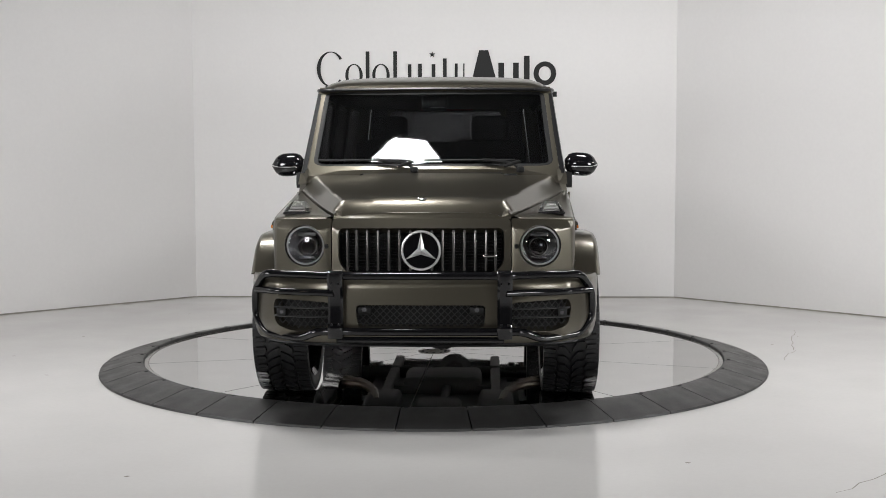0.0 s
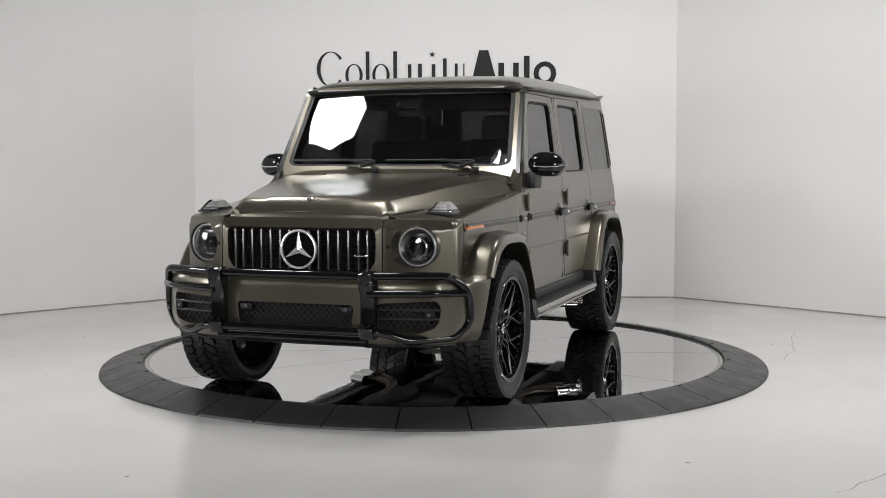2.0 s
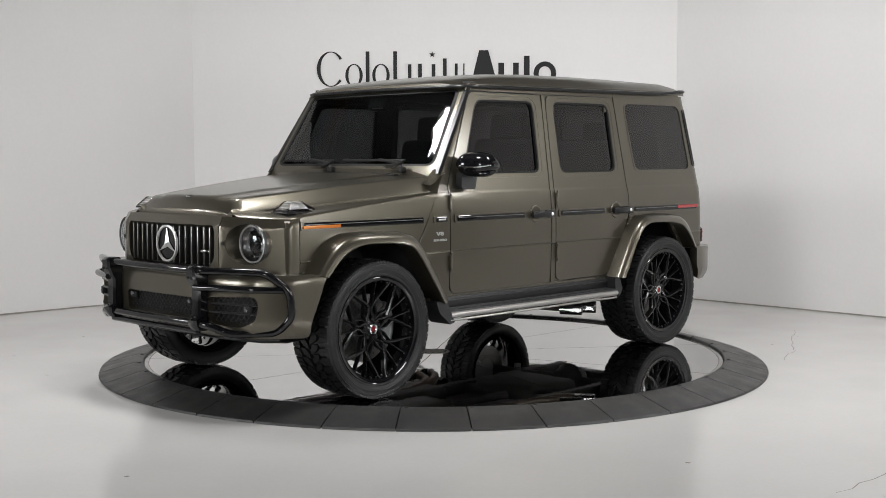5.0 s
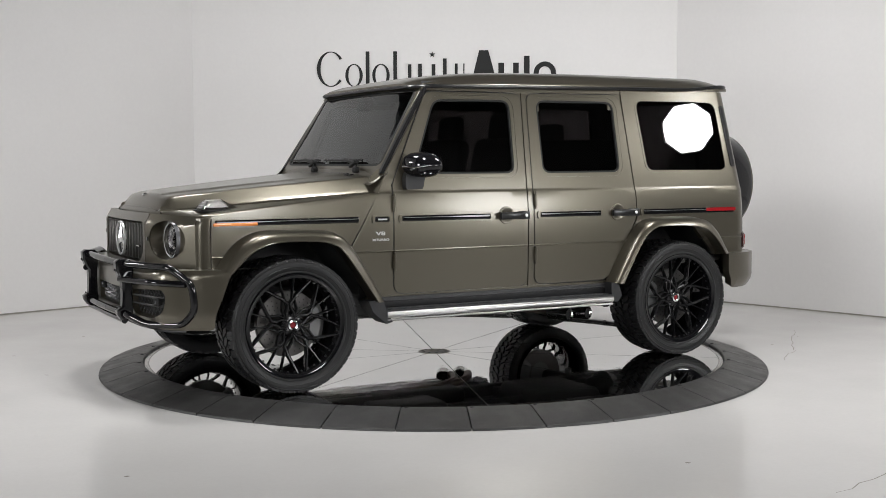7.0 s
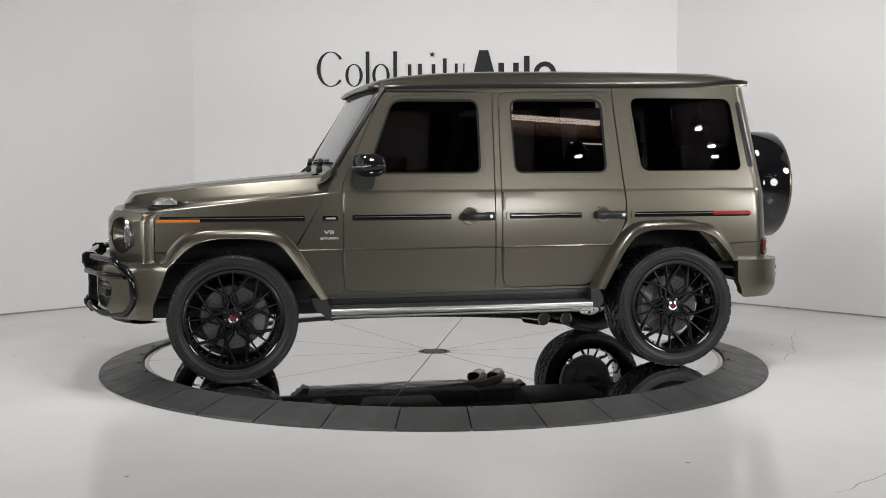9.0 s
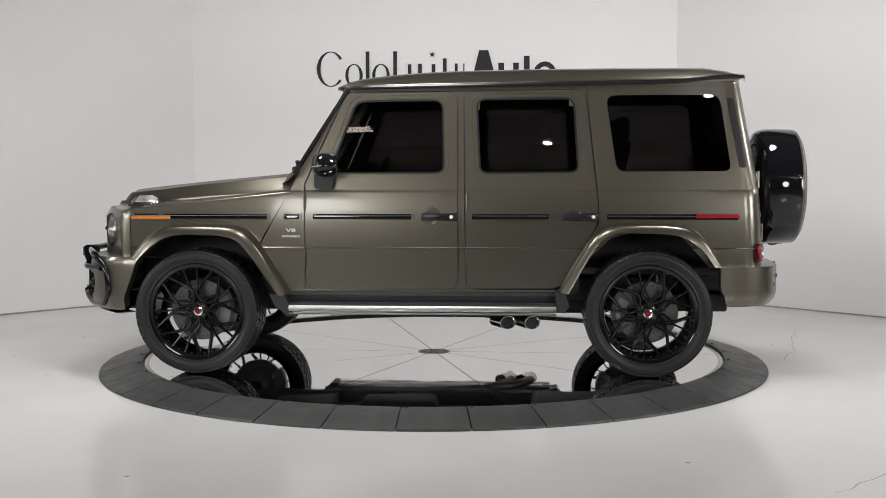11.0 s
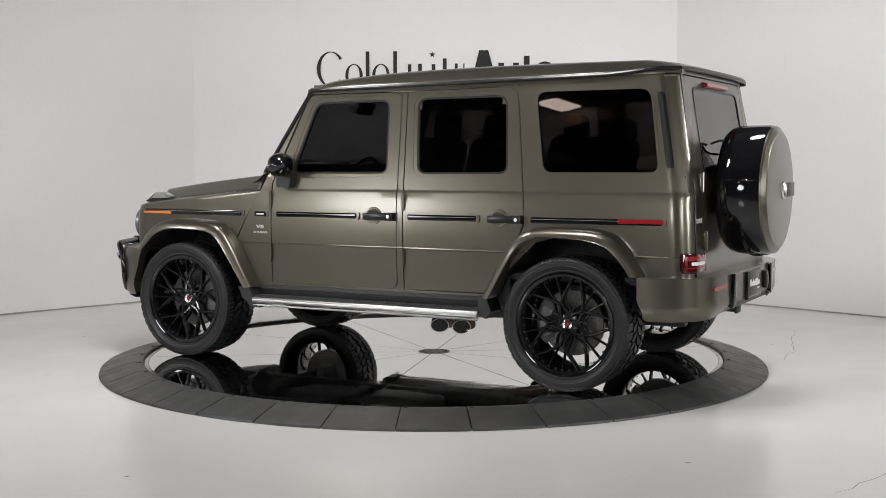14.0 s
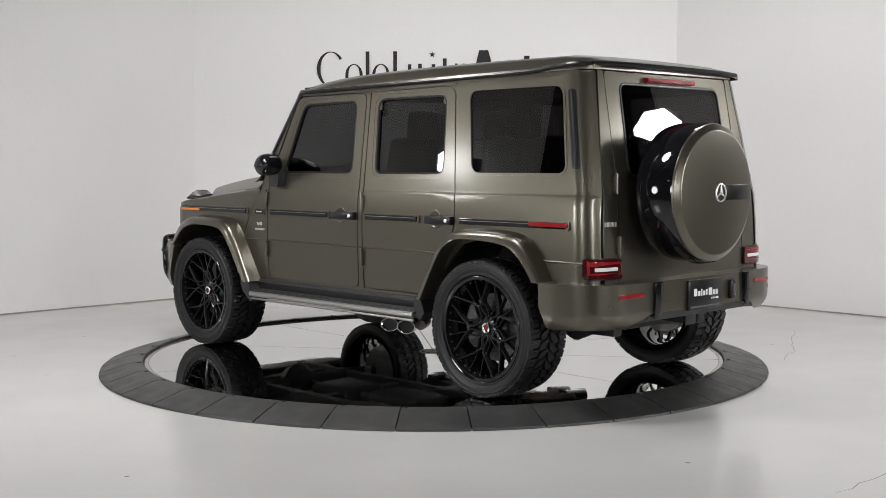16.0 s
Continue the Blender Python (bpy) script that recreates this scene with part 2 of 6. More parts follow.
def wall(name, a, b, material, label, top=WALL_TOP, thick=0.15, z0=FLOOR_Z):
    """A wall whose front lies on the line from a to b (the place is to the right of that way)."""
    a, b = Vector(a), Vector(b)
    d = (b - a).normalized()
    n = Vector((-d.y, d.x)) * thick
    bm = bmesh.new()
    lo = [bm.verts.new((p.x, p.y, z0 - 0.05)) for p in (a, b, b + n, a + n)]
    hi = [bm.verts.new((p.x, p.y, top)) for p in (a, b, b + n, a + n)]
    bm.faces.new(lo[::-1])
    bm.faces.new(hi)
    for i in range(4):
        bm.faces.new((lo[i], lo[(i + 1) % 4], hi[(i + 1) % 4], hi[i]))
    return tagged(part(name, bm, material), label, "wall", kind="structure")


def studio():
    bm = bmesh.new()
    vs = [bm.verts.new(p) for p in ((-14, -5.2, FLOOR_Z), (14, -5.2, FLOOR_Z), (14, 8, FLOOR_Z), (-14, 8, FLOOR_Z))]
    bm.faces.new(vs)
    fl = tagged(part("floor", bm, M_FLOOR), "glossy pale grey epoxy floor with faint scuffs", "floor", kind="structure")
    bm = bmesh.new()
    bm.faces.new([bm.verts.new(p) for p in ((-14, -20, FLOOR_Z), (14, -20, FLOOR_Z), (14, -5.2, FLOOR_Z), (-14, -5.2, FLOOR_Z))])
    tagged(part("floor_hall", bm, M_CONCRETE), "dark concrete floor of the hall", "floor", kind="structure")
    # hairline cracks and a joint in the epoxy
    random.seed(7)
    for a, b, k in (((3.03, 1.39), (2.70, 0.34), 9), ((2.70, 0.34), (2.50, -0.11), 5), ((1.73, -3.52), (2.20, -3.08), 6)):
        bm = bmesh.new()
        a, b = Vector(a), Vector(b)
        d = (b - a).normalized()
        n = Vector((-d.y, d.x))
        prev = None
        for i in range(k + 1):
            p = a.lerp(b, i / k) + n * random.uniform(-0.02, 0.02)
            w = 0.0016 + random.random() * 0.0016
            cur = (bm.verts.new((*(p + n * w), FLOOR_Z + 0.0008)), bm.verts.new((*(p - n * w), FLOOR_Z + 0.0008)))
            if prev:
                bm.faces.new((prev[0], cur[0], cur[1], prev[1]))
            prev = cur
        part("crack", bm, M_CRACK, fl)
    for x, y in ((-2.87, 1.17), (-2.30, 2.60), (-1.53, 3.05), (2.95, 1.05), (2.62, 0.62), (3.4, 1.9), (-3.1, 0.2), (-2.6, -0.6), (1.2, -3.0), (-1.4, -3.2)):
        bm = lathe([(0.0, 0.0009), (0.006, 0.0009), (0.010, 0.0004)], 9, "z")
        for v in bm.verts:
            v.co.x *= random.uniform(0.6, 1.7)
        part("floor_mark", moved(bm, Matrix.Translation((x, y, FLOOR_Z))), M_CRACK, fl)
    wall("wall_north", WALL_L, WALL_R, M_WALL, "smooth white painted studio back wall")
    wl = WALL_L + Vector((-1.548, -1.438)).normalized() * 4.2
    wr = WALL_R + Vector((1.588, -1.653)).normalized() * 4.2
    wall("wall_west", wl, WALL_L, M_WALL, "smooth white painted angled studio wall")
    wall("wall_east", WALL_R, wr, M_WALL, "smooth white painted angled studio wall")
    wall("wall_west_2", wl + Vector((0, -3.2)), wl, M_WALL, "smooth white painted side wall end")
    wall("wall_east_2", wr, wr + Vector((0, -1.6)), M_WALL, "smooth white painted side wall end")
    for a, b in ((WALL_L, WALL_R), (wl, WALL_L), (WALL_R, wr)):
        d = (b - a).normalized()
        bm = bmesh.new()
        c = (a + b) / 2 - Vector((-d.y, d.x)) * 0.003
        box(bm, (c.x, c.y, FLOOR_Z + 0.006), ((b - a).length - 0.01, 0.006, 0.012), 0.0, Matrix.Rotation(math.atan2(d.y, d.x), 4, "Z"))
        tagged(part("trim", bm, M_CAULK), "thin grimy sealant line where wall meets floor", "trim", kind="structure")
    # the dim hall round the studio
    H = HALL_TOP
    wall("wall_south", (13, -19), (-13, -19), M_HALL, "dark far wall of the hall", H)
    wall("wall_hall_west", (-13, -19), (-13, 7), M_HALL, "dark side wall of the hall", H)
    wall("wall_hall_east", (13, 7), (13, -19), M_HALL, "dark side wall of the hall", H)
    wall("wall_hall_north", (-13, 7), (13, 7), M_HALL, "dark end wall of the hall", H)
    bm = bmesh.new()
    box(bm, (0, -6, H + 0.1), (27, 27, 0.2))
    tagged(part("ceiling", bm, M_HALL), "dark corrugated hall ceiling", "ceiling", kind="structure")
    for y in (-16, -13, -10, -7, -4, -1, 2):
        bm = bmesh.new()
        box(bm, (0, y, H - 0.15), (26, 0.12, 0.3), 0.01)
        box(bm, (0, y, H - 0.3), (26, 0.24, 0.03))
        tagged(part("roof_beam", bm, M_STEEL), "dark brown steel roof beam of the hall", "beam", group="roof beams", kind="structure")
    for x, y in ((8.1, -9.4), (9.8, -11.2), (10.8, -12.2), (11.4, -12.9), (11.1, -9.3), (6.5, -12.7), (8.6, -13.4), (-4.0, -11.6), (-4.6, -15.1), (0.0, -14.0), (-8.4, -13.5), (2.6, -11.5)):
        bm = lathe([(0.0, 0.0), (0.20, 0.0), (0.22, 0.03), (0.10, 0.2), (0.05, 0.5), (0.0, 0.5)], 20, "z")
        lamp = part("bay_lamp", moved(bm, Matrix.Translation((x, y, H - 0.5))), M_STAND)
        lamp.name = "bay_lamp"
        tagged(lamp, "small round hanging hall lamp, lit", "lamp", group="hall lamps")
        bm = lathe([(0.0, -0.004), (0.065, -0.004), (0.065, -0.02), (0.0, -0.02)], 20, "z")
        part("lamp_glass", moved(bm, Matrix.Translation((x, y, H - 0.5))), M_BAY, lamp, "glowing white lamp glass")


def skylight(x, y, sx, sy):
    bm = bmesh.new()
    box(bm, (x, y, HALL_TOP - 0.015), (sx, sy, 0.02))
    tagged(part("skylight", bm, M_SKYLIGHT), "pale warm translucent roof skylight", "skylight", group="roof skylights", kind="structure")


def softbox(eye, target, radius, stand, cloth=None):
    """An octagonal studio softbox with its black shell, on a stand or hung on a pole."""
    root = new("softbox")
    tagged(root, "octagonal studio softbox with black shell, lit", "softbox", group="studio softboxes")
    m = look(eye, target)
    ring = lambda r, z: [m @ Vector((r * math.cos(math.pi * (i / 4 + 0.125)), r * math.sin(math.pi * (i / 4 + 0.125)), z)) for i in range(8)]
    bm = bmesh.new()
    bm.faces.new([bm.verts.new(p) for p in ring(radius, 0.0)])
    part("diffuser", bm, cloth or M_SOFT, root, "glowing white octagonal cloth", recalc=False)
    bm = loft([ring(radius, 0.004), ring(radius * 1.03, -0.03), ring(radius * 1.03, 0.02), ring(0.12, 0.45)], close_u=True)
    part("shell", bm, M_CLOTH, root)
    back = m @ Vector((0, 0, 0.5))
    bm = bmesh.new()
    box(bm, (0, 0, 0), (0.16, 0.16, 0.3), 0.02, m=Matrix())
    part("lamp_head", moved(bm, m @ Matrix.Translation((0, 0, 0.58))), M_STAND, root)
    if stand:
        bm = tube([(back.x, back.y, back.z), (back.x, back.y, FLOOR_Z + 0.1)], 0.018, 10)
        part("pole", bm, M_STAND, root)
        for k in range(3):
            a = k * 2.094 + 0.4
            bm = tube([(back.x, back.y, FLOOR_Z + 0.45), (back.x + 0.5 * math.cos(a), back.y + 0.5 * math.sin(a), FLOOR_Z + 0.012)], 0.012, 8)
            part("leg", bm, M_STAND, root)
    else:
        bm = tube([(back.x, back.y, back.z), (back.x, back.y, HALL_TOP)], 0.018, 10)
        part("pole", bm, M_STAND, root)


def ring_shape(cx, cz, rx, rz, w_side, w_thin, a0, a1, depth=0.012, n=28):
    """A flat band bent along part of an oval, thicker at its sides, standing on the wall."""
    bm = bmesh.new()
    rows = []
    for i in range(n + 1):
        a = radians(a0 + (a1 - a0) * i / n)
        w = w_thin + (w_side - w_thin) * abs(math.cos(a)) ** 1.5
        c, s = math.cos(a), math.sin(a)
        o = (cx + rx * c, cz + rz * s)
        q = (cx + (rx - w) * c, cz + (rz - w) * s)
        rows.append([Vector((o[0], 0, o[1])), Vector((o[0], -depth, o[1])), Vector((q[0], -depth, q[1])), Vector((q[0], 0, q[1]))])
    return loft(rows, close_u=True, cap=abs(a1 - a0) < 359)


def wall_sign():
    """The business name over the back wall, as plain bars and bands in its place, size and colour."""
    root = tagged(new("wall_sign"), "black raised sign of plain bars and bands on the white wall", "sign")
    root.matrix_basis = pose(0, 3.899, 0, 0, 0, -2.177)
    S = 2.4715 / 424.0
    px = lambda x: -1.207 + (x - 560) * S
    pz = lambda y: 2.504 - (y - 90) * S

    def band(*a):
        part("sign_band", ring_shape(*a), M_SIGN, root)

    def bar(x0, x1, y0, y1, slant=0.0):
        bm = bmesh.new()
        box(bm, (0, -0.006, 0), (abs(px(x1) - px(x0)), 0.012, abs(pz(y1) - pz(y0))), 0.0012, seg=1)
        for v in bm.verts:
            v.co.x += slant * v.co.z
            v.co += Vector(((px(x0) + px(x1)) / 2, 0, (pz(y0) + pz(y1)) / 2))
        part("sign_bar", bm, M_SIGN, root)

    # first half: slim ovals and stems
    band(px(585), pz(122), 25 * S, 31 * S, 6.5 * S, 1.4 * S, 38, 318)
    for cx in (626, 674):
        band(px(cx), pz(133), 15.5 * S, 20 * S, 5.5 * S, 1.3 * S, 0, 360)
    for x0, x1, y0 in ((647, 653.5, 91), (696, 702.5, 91), (722, 728, 114), (740, 746.5, 113), (764, 770.5, 114), (784, 790.5, 104), (805, 810, 113), (820, 822, 113)):
        bar(x0, x1, y0, 153)
    # heavier half
    bm = bmesh.new()
    wedge = [(832, 155), (848, 90), (864, 90), (882, 155)]
    front = [bm.verts.new((px(x), -0.012, pz(y))) for x, y in wedge]
    back = [bm.verts.new((px(x), 0, pz(y))) for x, y in wedge]
    bm.faces.new(front)
    for i in range(4):
        bm.faces.new((front[i - 1], front[i], back[i], back[i - 1]))
    part("sign_wedge", bm, M_SIGN, root)
    for x0, x1, y0 in ((882, 892, 112), (908, 918, 112), (927, 937, 100)):
        bar(x0, x1, y0, 154)
    band(px(964), pz(131), 20 * S, 21 * S, 9 * S, 8.5 * S, 0, 360)
    for x in (905, 924, 943, 961, 977):
        bar(x, x + 8, 163, 172)
    # small five-pointed star
    bm = bmesh.new()
    pts = []
    for i in range(10):
        a = math.pi / 2 + i * math.pi / 5
        r = (5.8 if i % 2 == 0 else 2.3) * S
        pts.append((px(765) + r * math.cos(a), pz(97) + r * math.sin(a)))
    f = [bm.verts.new((x, -0.012, z)) for x, z in pts]
    bq = [bm.verts.new((x, 0, z)) for x, z in pts]
    bm.faces.new(f)
    for i in range(10):
        bm.faces.new((f[i - 1], f[i], bq[i], bq[i - 1]))
    part("sign_star", bm, M_SIGN, root)


# ---------------------------------------------------------------- the turntable
R_OUT, R_IN, RING_TOP = 2.332, 2.036, 0.018


def ramp_ring():
    root = tagged(new("ramp_ring"), "ring of black rubber ramp tiles round the turntable", "ramp", kind="")
    def tile_mesh(step=10.0, gap=0.10):
        bm = bmesh.new()
        rows = []
        n = 5
        for i in range(n + 1):
            a = radians(-step / 2 + gap + (step - 2 * gap) * i / n)
            c, s = math.cos(a), math.sin(a)
            sec = [(R_IN + 0.002, -0.05), (R_IN + 0.002, RING_TOP - 0.004), (R_IN + 0.008, RING_TOP), (R_IN + 0.06, RING_TOP),
                   (R_OUT - 0.02, FLOOR_Z + 0.018), (R_OUT - 0.004, FLOOR_Z + 0.014), (R_OUT, FLOOR_Z + 0.001)]
            rows.append([Vector((r * c, r * s, z)) for r, z in sec])
        return loft(rows, cap=True)
    first = part("ramp_tile", tile_mesh(), M_RUBBER, root, angle=20)
    first.matrix_basis = pose(0, 0, 0, 0, 0, -90.1)
    for k in range(1, 36):
        o = new("ramp_tile", first.data)
        o.parent = root
        o.matrix_basis = pose(0, 0, 0, 0, 0, -90.1 + 10 * k)
    # screw heads near the inner edge, one a tile seam
    bm = lathe([(0, 0.004), (0.010, 0.004), (0.012, 0.0)], 10, "z")
    screw = part("screw", bm, M_SEAM, root)
    screw.matrix_basis = pose(0, 0, 0, 0, 0, -94.3) @ pose(R_IN + 0.03, 0, RING_TOP)
    for k in range(1, 36):
        o = new("screw", screw.data)
        o.parent = root
        o.matrix_basis = pose(0, 0, 0, 0, 0, -94.3 + 10 * k) @ pose(R_IN + 0.03, 0, RING_TOP)


def turntable():
    """The polished disc in ten sectors, with its hub and steel rim; it turns."""
    root = tagged(new("turntable"), "round mirror-polished steel turntable in ten sectors", "turntable")
    R = R_IN - 0.035
    def sector():
        bm = bmesh.new()
        g = 0.0028
        n = 18
        pts = [Vector((0.115, g))]
        for i in range(n + 1):
            a = radians(36) * i / n
            p = Vector((R * math.cos(a), R * math.sin(a)))
            if i == 0:
                p.y += g
            if i == n:
                p -= Vector((-math.sin(radians(36)), math.cos(radians(36)))) * g
            pts.append(p)
        for i in range(6, -1, -1):
            a = radians(36) * i / 6
            p = Vector((0.115 * math.cos(a), 0.115 * math.sin(a)))
            if i == 6:
                p -= Vector((-math.sin(radians(36)), math.cos(radians(36)))) * g
            if i:
                pts.append(p)
        t = [bm.verts.new((p.x, p.y, 0)) for p in pts]
        b = [bm.verts.new((p.x, p.y, -0.006)) for p in pts]
        bm.faces.new(t)
        for i in range(len(t)):
            bm.faces.new((t[i - 1], t[i], b[i], b[i - 1]))
        return bm
    first = part("sector_plate", sector(), M_MIRROR, root)
    first.matrix_basis = pose(0, 0, 0, 0, 0, 34.6)
    for k in range(1, 10):
        o = new("sector_plate", first.data)
        o.parent = root
        o.matrix_basis = pose(0, 0, 0, 0, 0, 34.6 + 36 * k)
    bm = lathe([(0, -0.012), (R_IN - 0.004, -0.012), (R_IN - 0.004, -0.04), (0, -0.04)], 96, "z")
    part("base_plate", bm, M_JOINT, root)
    bm = lathe([(R + 0.003, -0.012), (R + 0.003, 0.001), (R + 0.03, 0.001), (R + 0.03, -0.012)], 128, "z")
    part("steel_rim", bm, M_RIMSTEEL, root)
    bm = lathe([(0, 0.0), (0.04, 0.0), (0.04, 0.002), (0.112, 0.002), (0.112, -0.01)], 48, "z")
    part("hub_plate", bm, M_HUB, root)
    bolt = part("bolt", lathe([(0, 0.003), (0.010, 0.003), (0.010, -0.002)], 10, "z"), M_SEAM, root)
    bolt.matrix_basis = pose(0.085, 0, 0.001)
    for k in range(1, 10):
        o = new("bolt", bolt.data)
        o.parent = root
        a = 2 * math.pi * k / 10
        o.matrix_basis = pose(0.085 * math.cos(a), 0.085 * math.sin(a), 0.001)
    return root


# ---------------------------------------------------------------- the car: x forward, y to its left, z up from the disc
SIDE = [(0.40, 0.846), (0.53, 0.860), (0.66, 0.867), (0.803, 0.871), (0.814, 0.878), (0.820, 0.871), (0.90, 0.873), (0.98, 0.8725), (1.04, 0.8705), (1.08, 0.8680), (1.12, 0.8648), (1.165, 0.8600), (1.178, 0.8545), (1.30, 0.8395), (1.86, 0.768)]
BACK = [(0.40, -2.165), (0.75, -2.16), (1.17, -2.14), (1.86, -2.018)]


CORNER = 0.115


def side_y(x, z):
    y = lerp_table(SIDE, z)
    if x > 1.0:
        y -= (x - 1.0) * 0.038
    c = lerp_table(BACK, z) + CORNER
    if x < c:
        y += -CORNER + math.sqrt(max(0.0001, CORNER ** 2 - min(c - x, CORNER - 1e-4) ** 2))
    return y


def side_map(x, z):
    return Vector((x, side_y(x, z), z))


def back_map(y, z):
    return Vector((lerp_table(BACK, z) + 0.05 * max(0, abs(y) - 0.62) ** 2, y, z))


SIDE_V = (0.53, 0.66, 0.803, 0.814, 0.820, 0.90, 0.98, 1.04, 1.08, 1.12, 1.165, 1.178, 1.190, 1.24, 1.288, 1.30, 1.35, 1.40, 1.45, 1.50, 1.55, 1.60, 1.65, 1.70, 1.75, 1.80, 1.83)
FDOOR = [(0.764, 0.545, 0.07), (0.764, 1.225, 0.02), (0.496, 1.810, 0.05), (-0.214, 1.810, 0.06), (-0.220, 0.545, 0.07)]
FWIN = [(0.605, 1.298, 0.05), (0.436, 1.754, 0.06), (-0.118, 1.760, 0.06), (-0.127, 1.298, 0.05)]
RDOOR = [(-0.262, 1.812, 0.06), (-1.030, 1.822, 0.08), (-1.112, 1.10, 0.0), (-1.112, 0.975, 0.05), (-0.885, 0.555, 0.08), (-0.277, 0.552, 0.07)]
RWIN = [(-0.342, 1.764, 0.06), (-0.958, 1.766, 0.06), (-0.986, 1.300, 0.05), (-0.366, 1.297, 0.05)]
QUARTER = [(-1.040, 1.822, 0.08), (-1.040, 1.865, 0), (-2.016, 1.865, 0), (-2.139, 1.17, 0), (-2.157, 0.75, 0), (-2.155, 0.69, 0), (-1.82, 0.69, 0),
           (-1.63, 0.90, 0), (-1.43, 0.94, 0), (-1.20, 0.88, 0), (-1.03, 0.72, 0), (-0.985, 0.722, 0), (-1.1195, 0.972, 0), (-1.1195, 1.10, 0)]
QWIN = [(-1.158, 1.788, 0.07), (-1.880, 1.790, 0.07), (-1.955, 1.298, 0.06), (-1.230, 1.298, 0.06)]
FENDER = [(0.872, 1.172, 0), (1.925, 1.058, 0.02), (1.925, 0.745, 0.0), (1.86, 0.745, 0), (1.72, 0.88, 0), (1.42, 0.92, 0), (1.17, 0.88, 0), (1.083, 0.815, 0.02)]
COWL = [(0.7715, 0.545, 0), (0.7715, 1.225, 0), (0.732, 1.315, 0), (0.800, 1.325, 0), (0.862, 1.190, 0), (1.072, 0.812, 0), (0.93, 0.52, 0)]

F_OUT = [(1.905, 0.748), (1.80, 0.897), (1.68, 0.960), (1.56, 0.968), (1.21, 0.964), (1.09, 0.900), (0.866, 0.515)]
F_IN = [(1.842, 0.732), (1.722, 0.855), (1.60, 0.898), (1.50, 0.902), (1.236, 0.893), (1.142, 0.826), (0.930, 0.510)]
R_OUTL = [(-0.862, 0.540), (-1.042, 0.858), (-1.135, 0.952), (-1.265, 0.979), (-1.655, 0.975), (-1.775, 0.902), (-1.888, 0.706)]
R_INL = [(-0.930, 0.530), (-1.097, 0.838), (-1.200, 0.910), (-1.30, 0.918), (-1.630, 0.906), (-1.748, 0.818), (-1.832, 0.700)]

# front bumper in plan, by the length along it from the middle line
BUMP = [(0.0, 2.305, 0.0), (0.50, 2.290, 0.50), (0.77, 2.225, 0.762), (0.90, 2.135, 0.855), (1.00, 2.055, 0.915), (1.12, 1.94, 0.955), (1.22, 1.842, 0.972)]
RBUMP = [(0.0, -2.290, 0.0), (0.50, -2.285, 0.50), (0.75, -2.258, 0.752), (0.88, -2.195, 0.868), (0.99, -2.10, 0.928), (1.12, -1.975, 0.962), (1.23, -1.862, 0.974)]


def along(tab, s):
    a = abs(s)
    x = lerp_table([(p[0], p[1]) for p in tab], a)
    y = lerp_table([(p[0], p[2]) for p in tab], a)
    return x, math.copysign(y, s)


def bump_map(s, z):
    x, y = along(BUMP, s)
    k = -0.05 * max(0, (0.52 - z) / 0.12) ** 2 - 0.02 * max(0, (z - 0.70) / 0.05) ** 2
    return Vector((x + k, y * (1 + 0.3 * k), z))


def rbump_map(s, z):
    x, y = along(RBUMP, s)
    k = 0.06 * max(0, (0.54 - z) / 0.10) ** 2
    return Vector((x + k, y * (1 - 0.3 * k), z))


def hood_row(x):
    """Half of the bonnet's section at x: from the middle to its edge."""
    t = (2.135 - x) / (2.135 - 0.885)
    t = max(0.0, min(1.0, t))
    ze = 1.082 + 0.098 * t
    zc = 1.163 + 0.127 * t ** 0.85
    ye = 0.478 + (0.838 - 0.478) * t ** 0.92
    yc = ye - 0.055 - 0.03 * t
    drop = 0.0
    if x > 2.06:
        drop = (x - 2.06) / 0.075
        zc = zc - 0.07 * min(1, drop) ** 1.8
    pts = []
    yi = yc * (0.62 - 0.02 * t)
    for y, z in ((0, zc + 0.004), (yi * 0.55, zc + 0.003), (yi - 0.012, zc + 0.001), (yi + 0.012, zc - 0.008 * (1 - drop * 0.9)),
                 ((yi + yc) / 2, zc - 0.010 * (1 - drop)), (yc - 0.015, zc - 0.012), (yc + 0.008, zc - 0.022), (ye - 0.012, ze + 0.022), (ye, ze + 0.004)):
        pts.append(Vector((x, y, z)))
    return pts


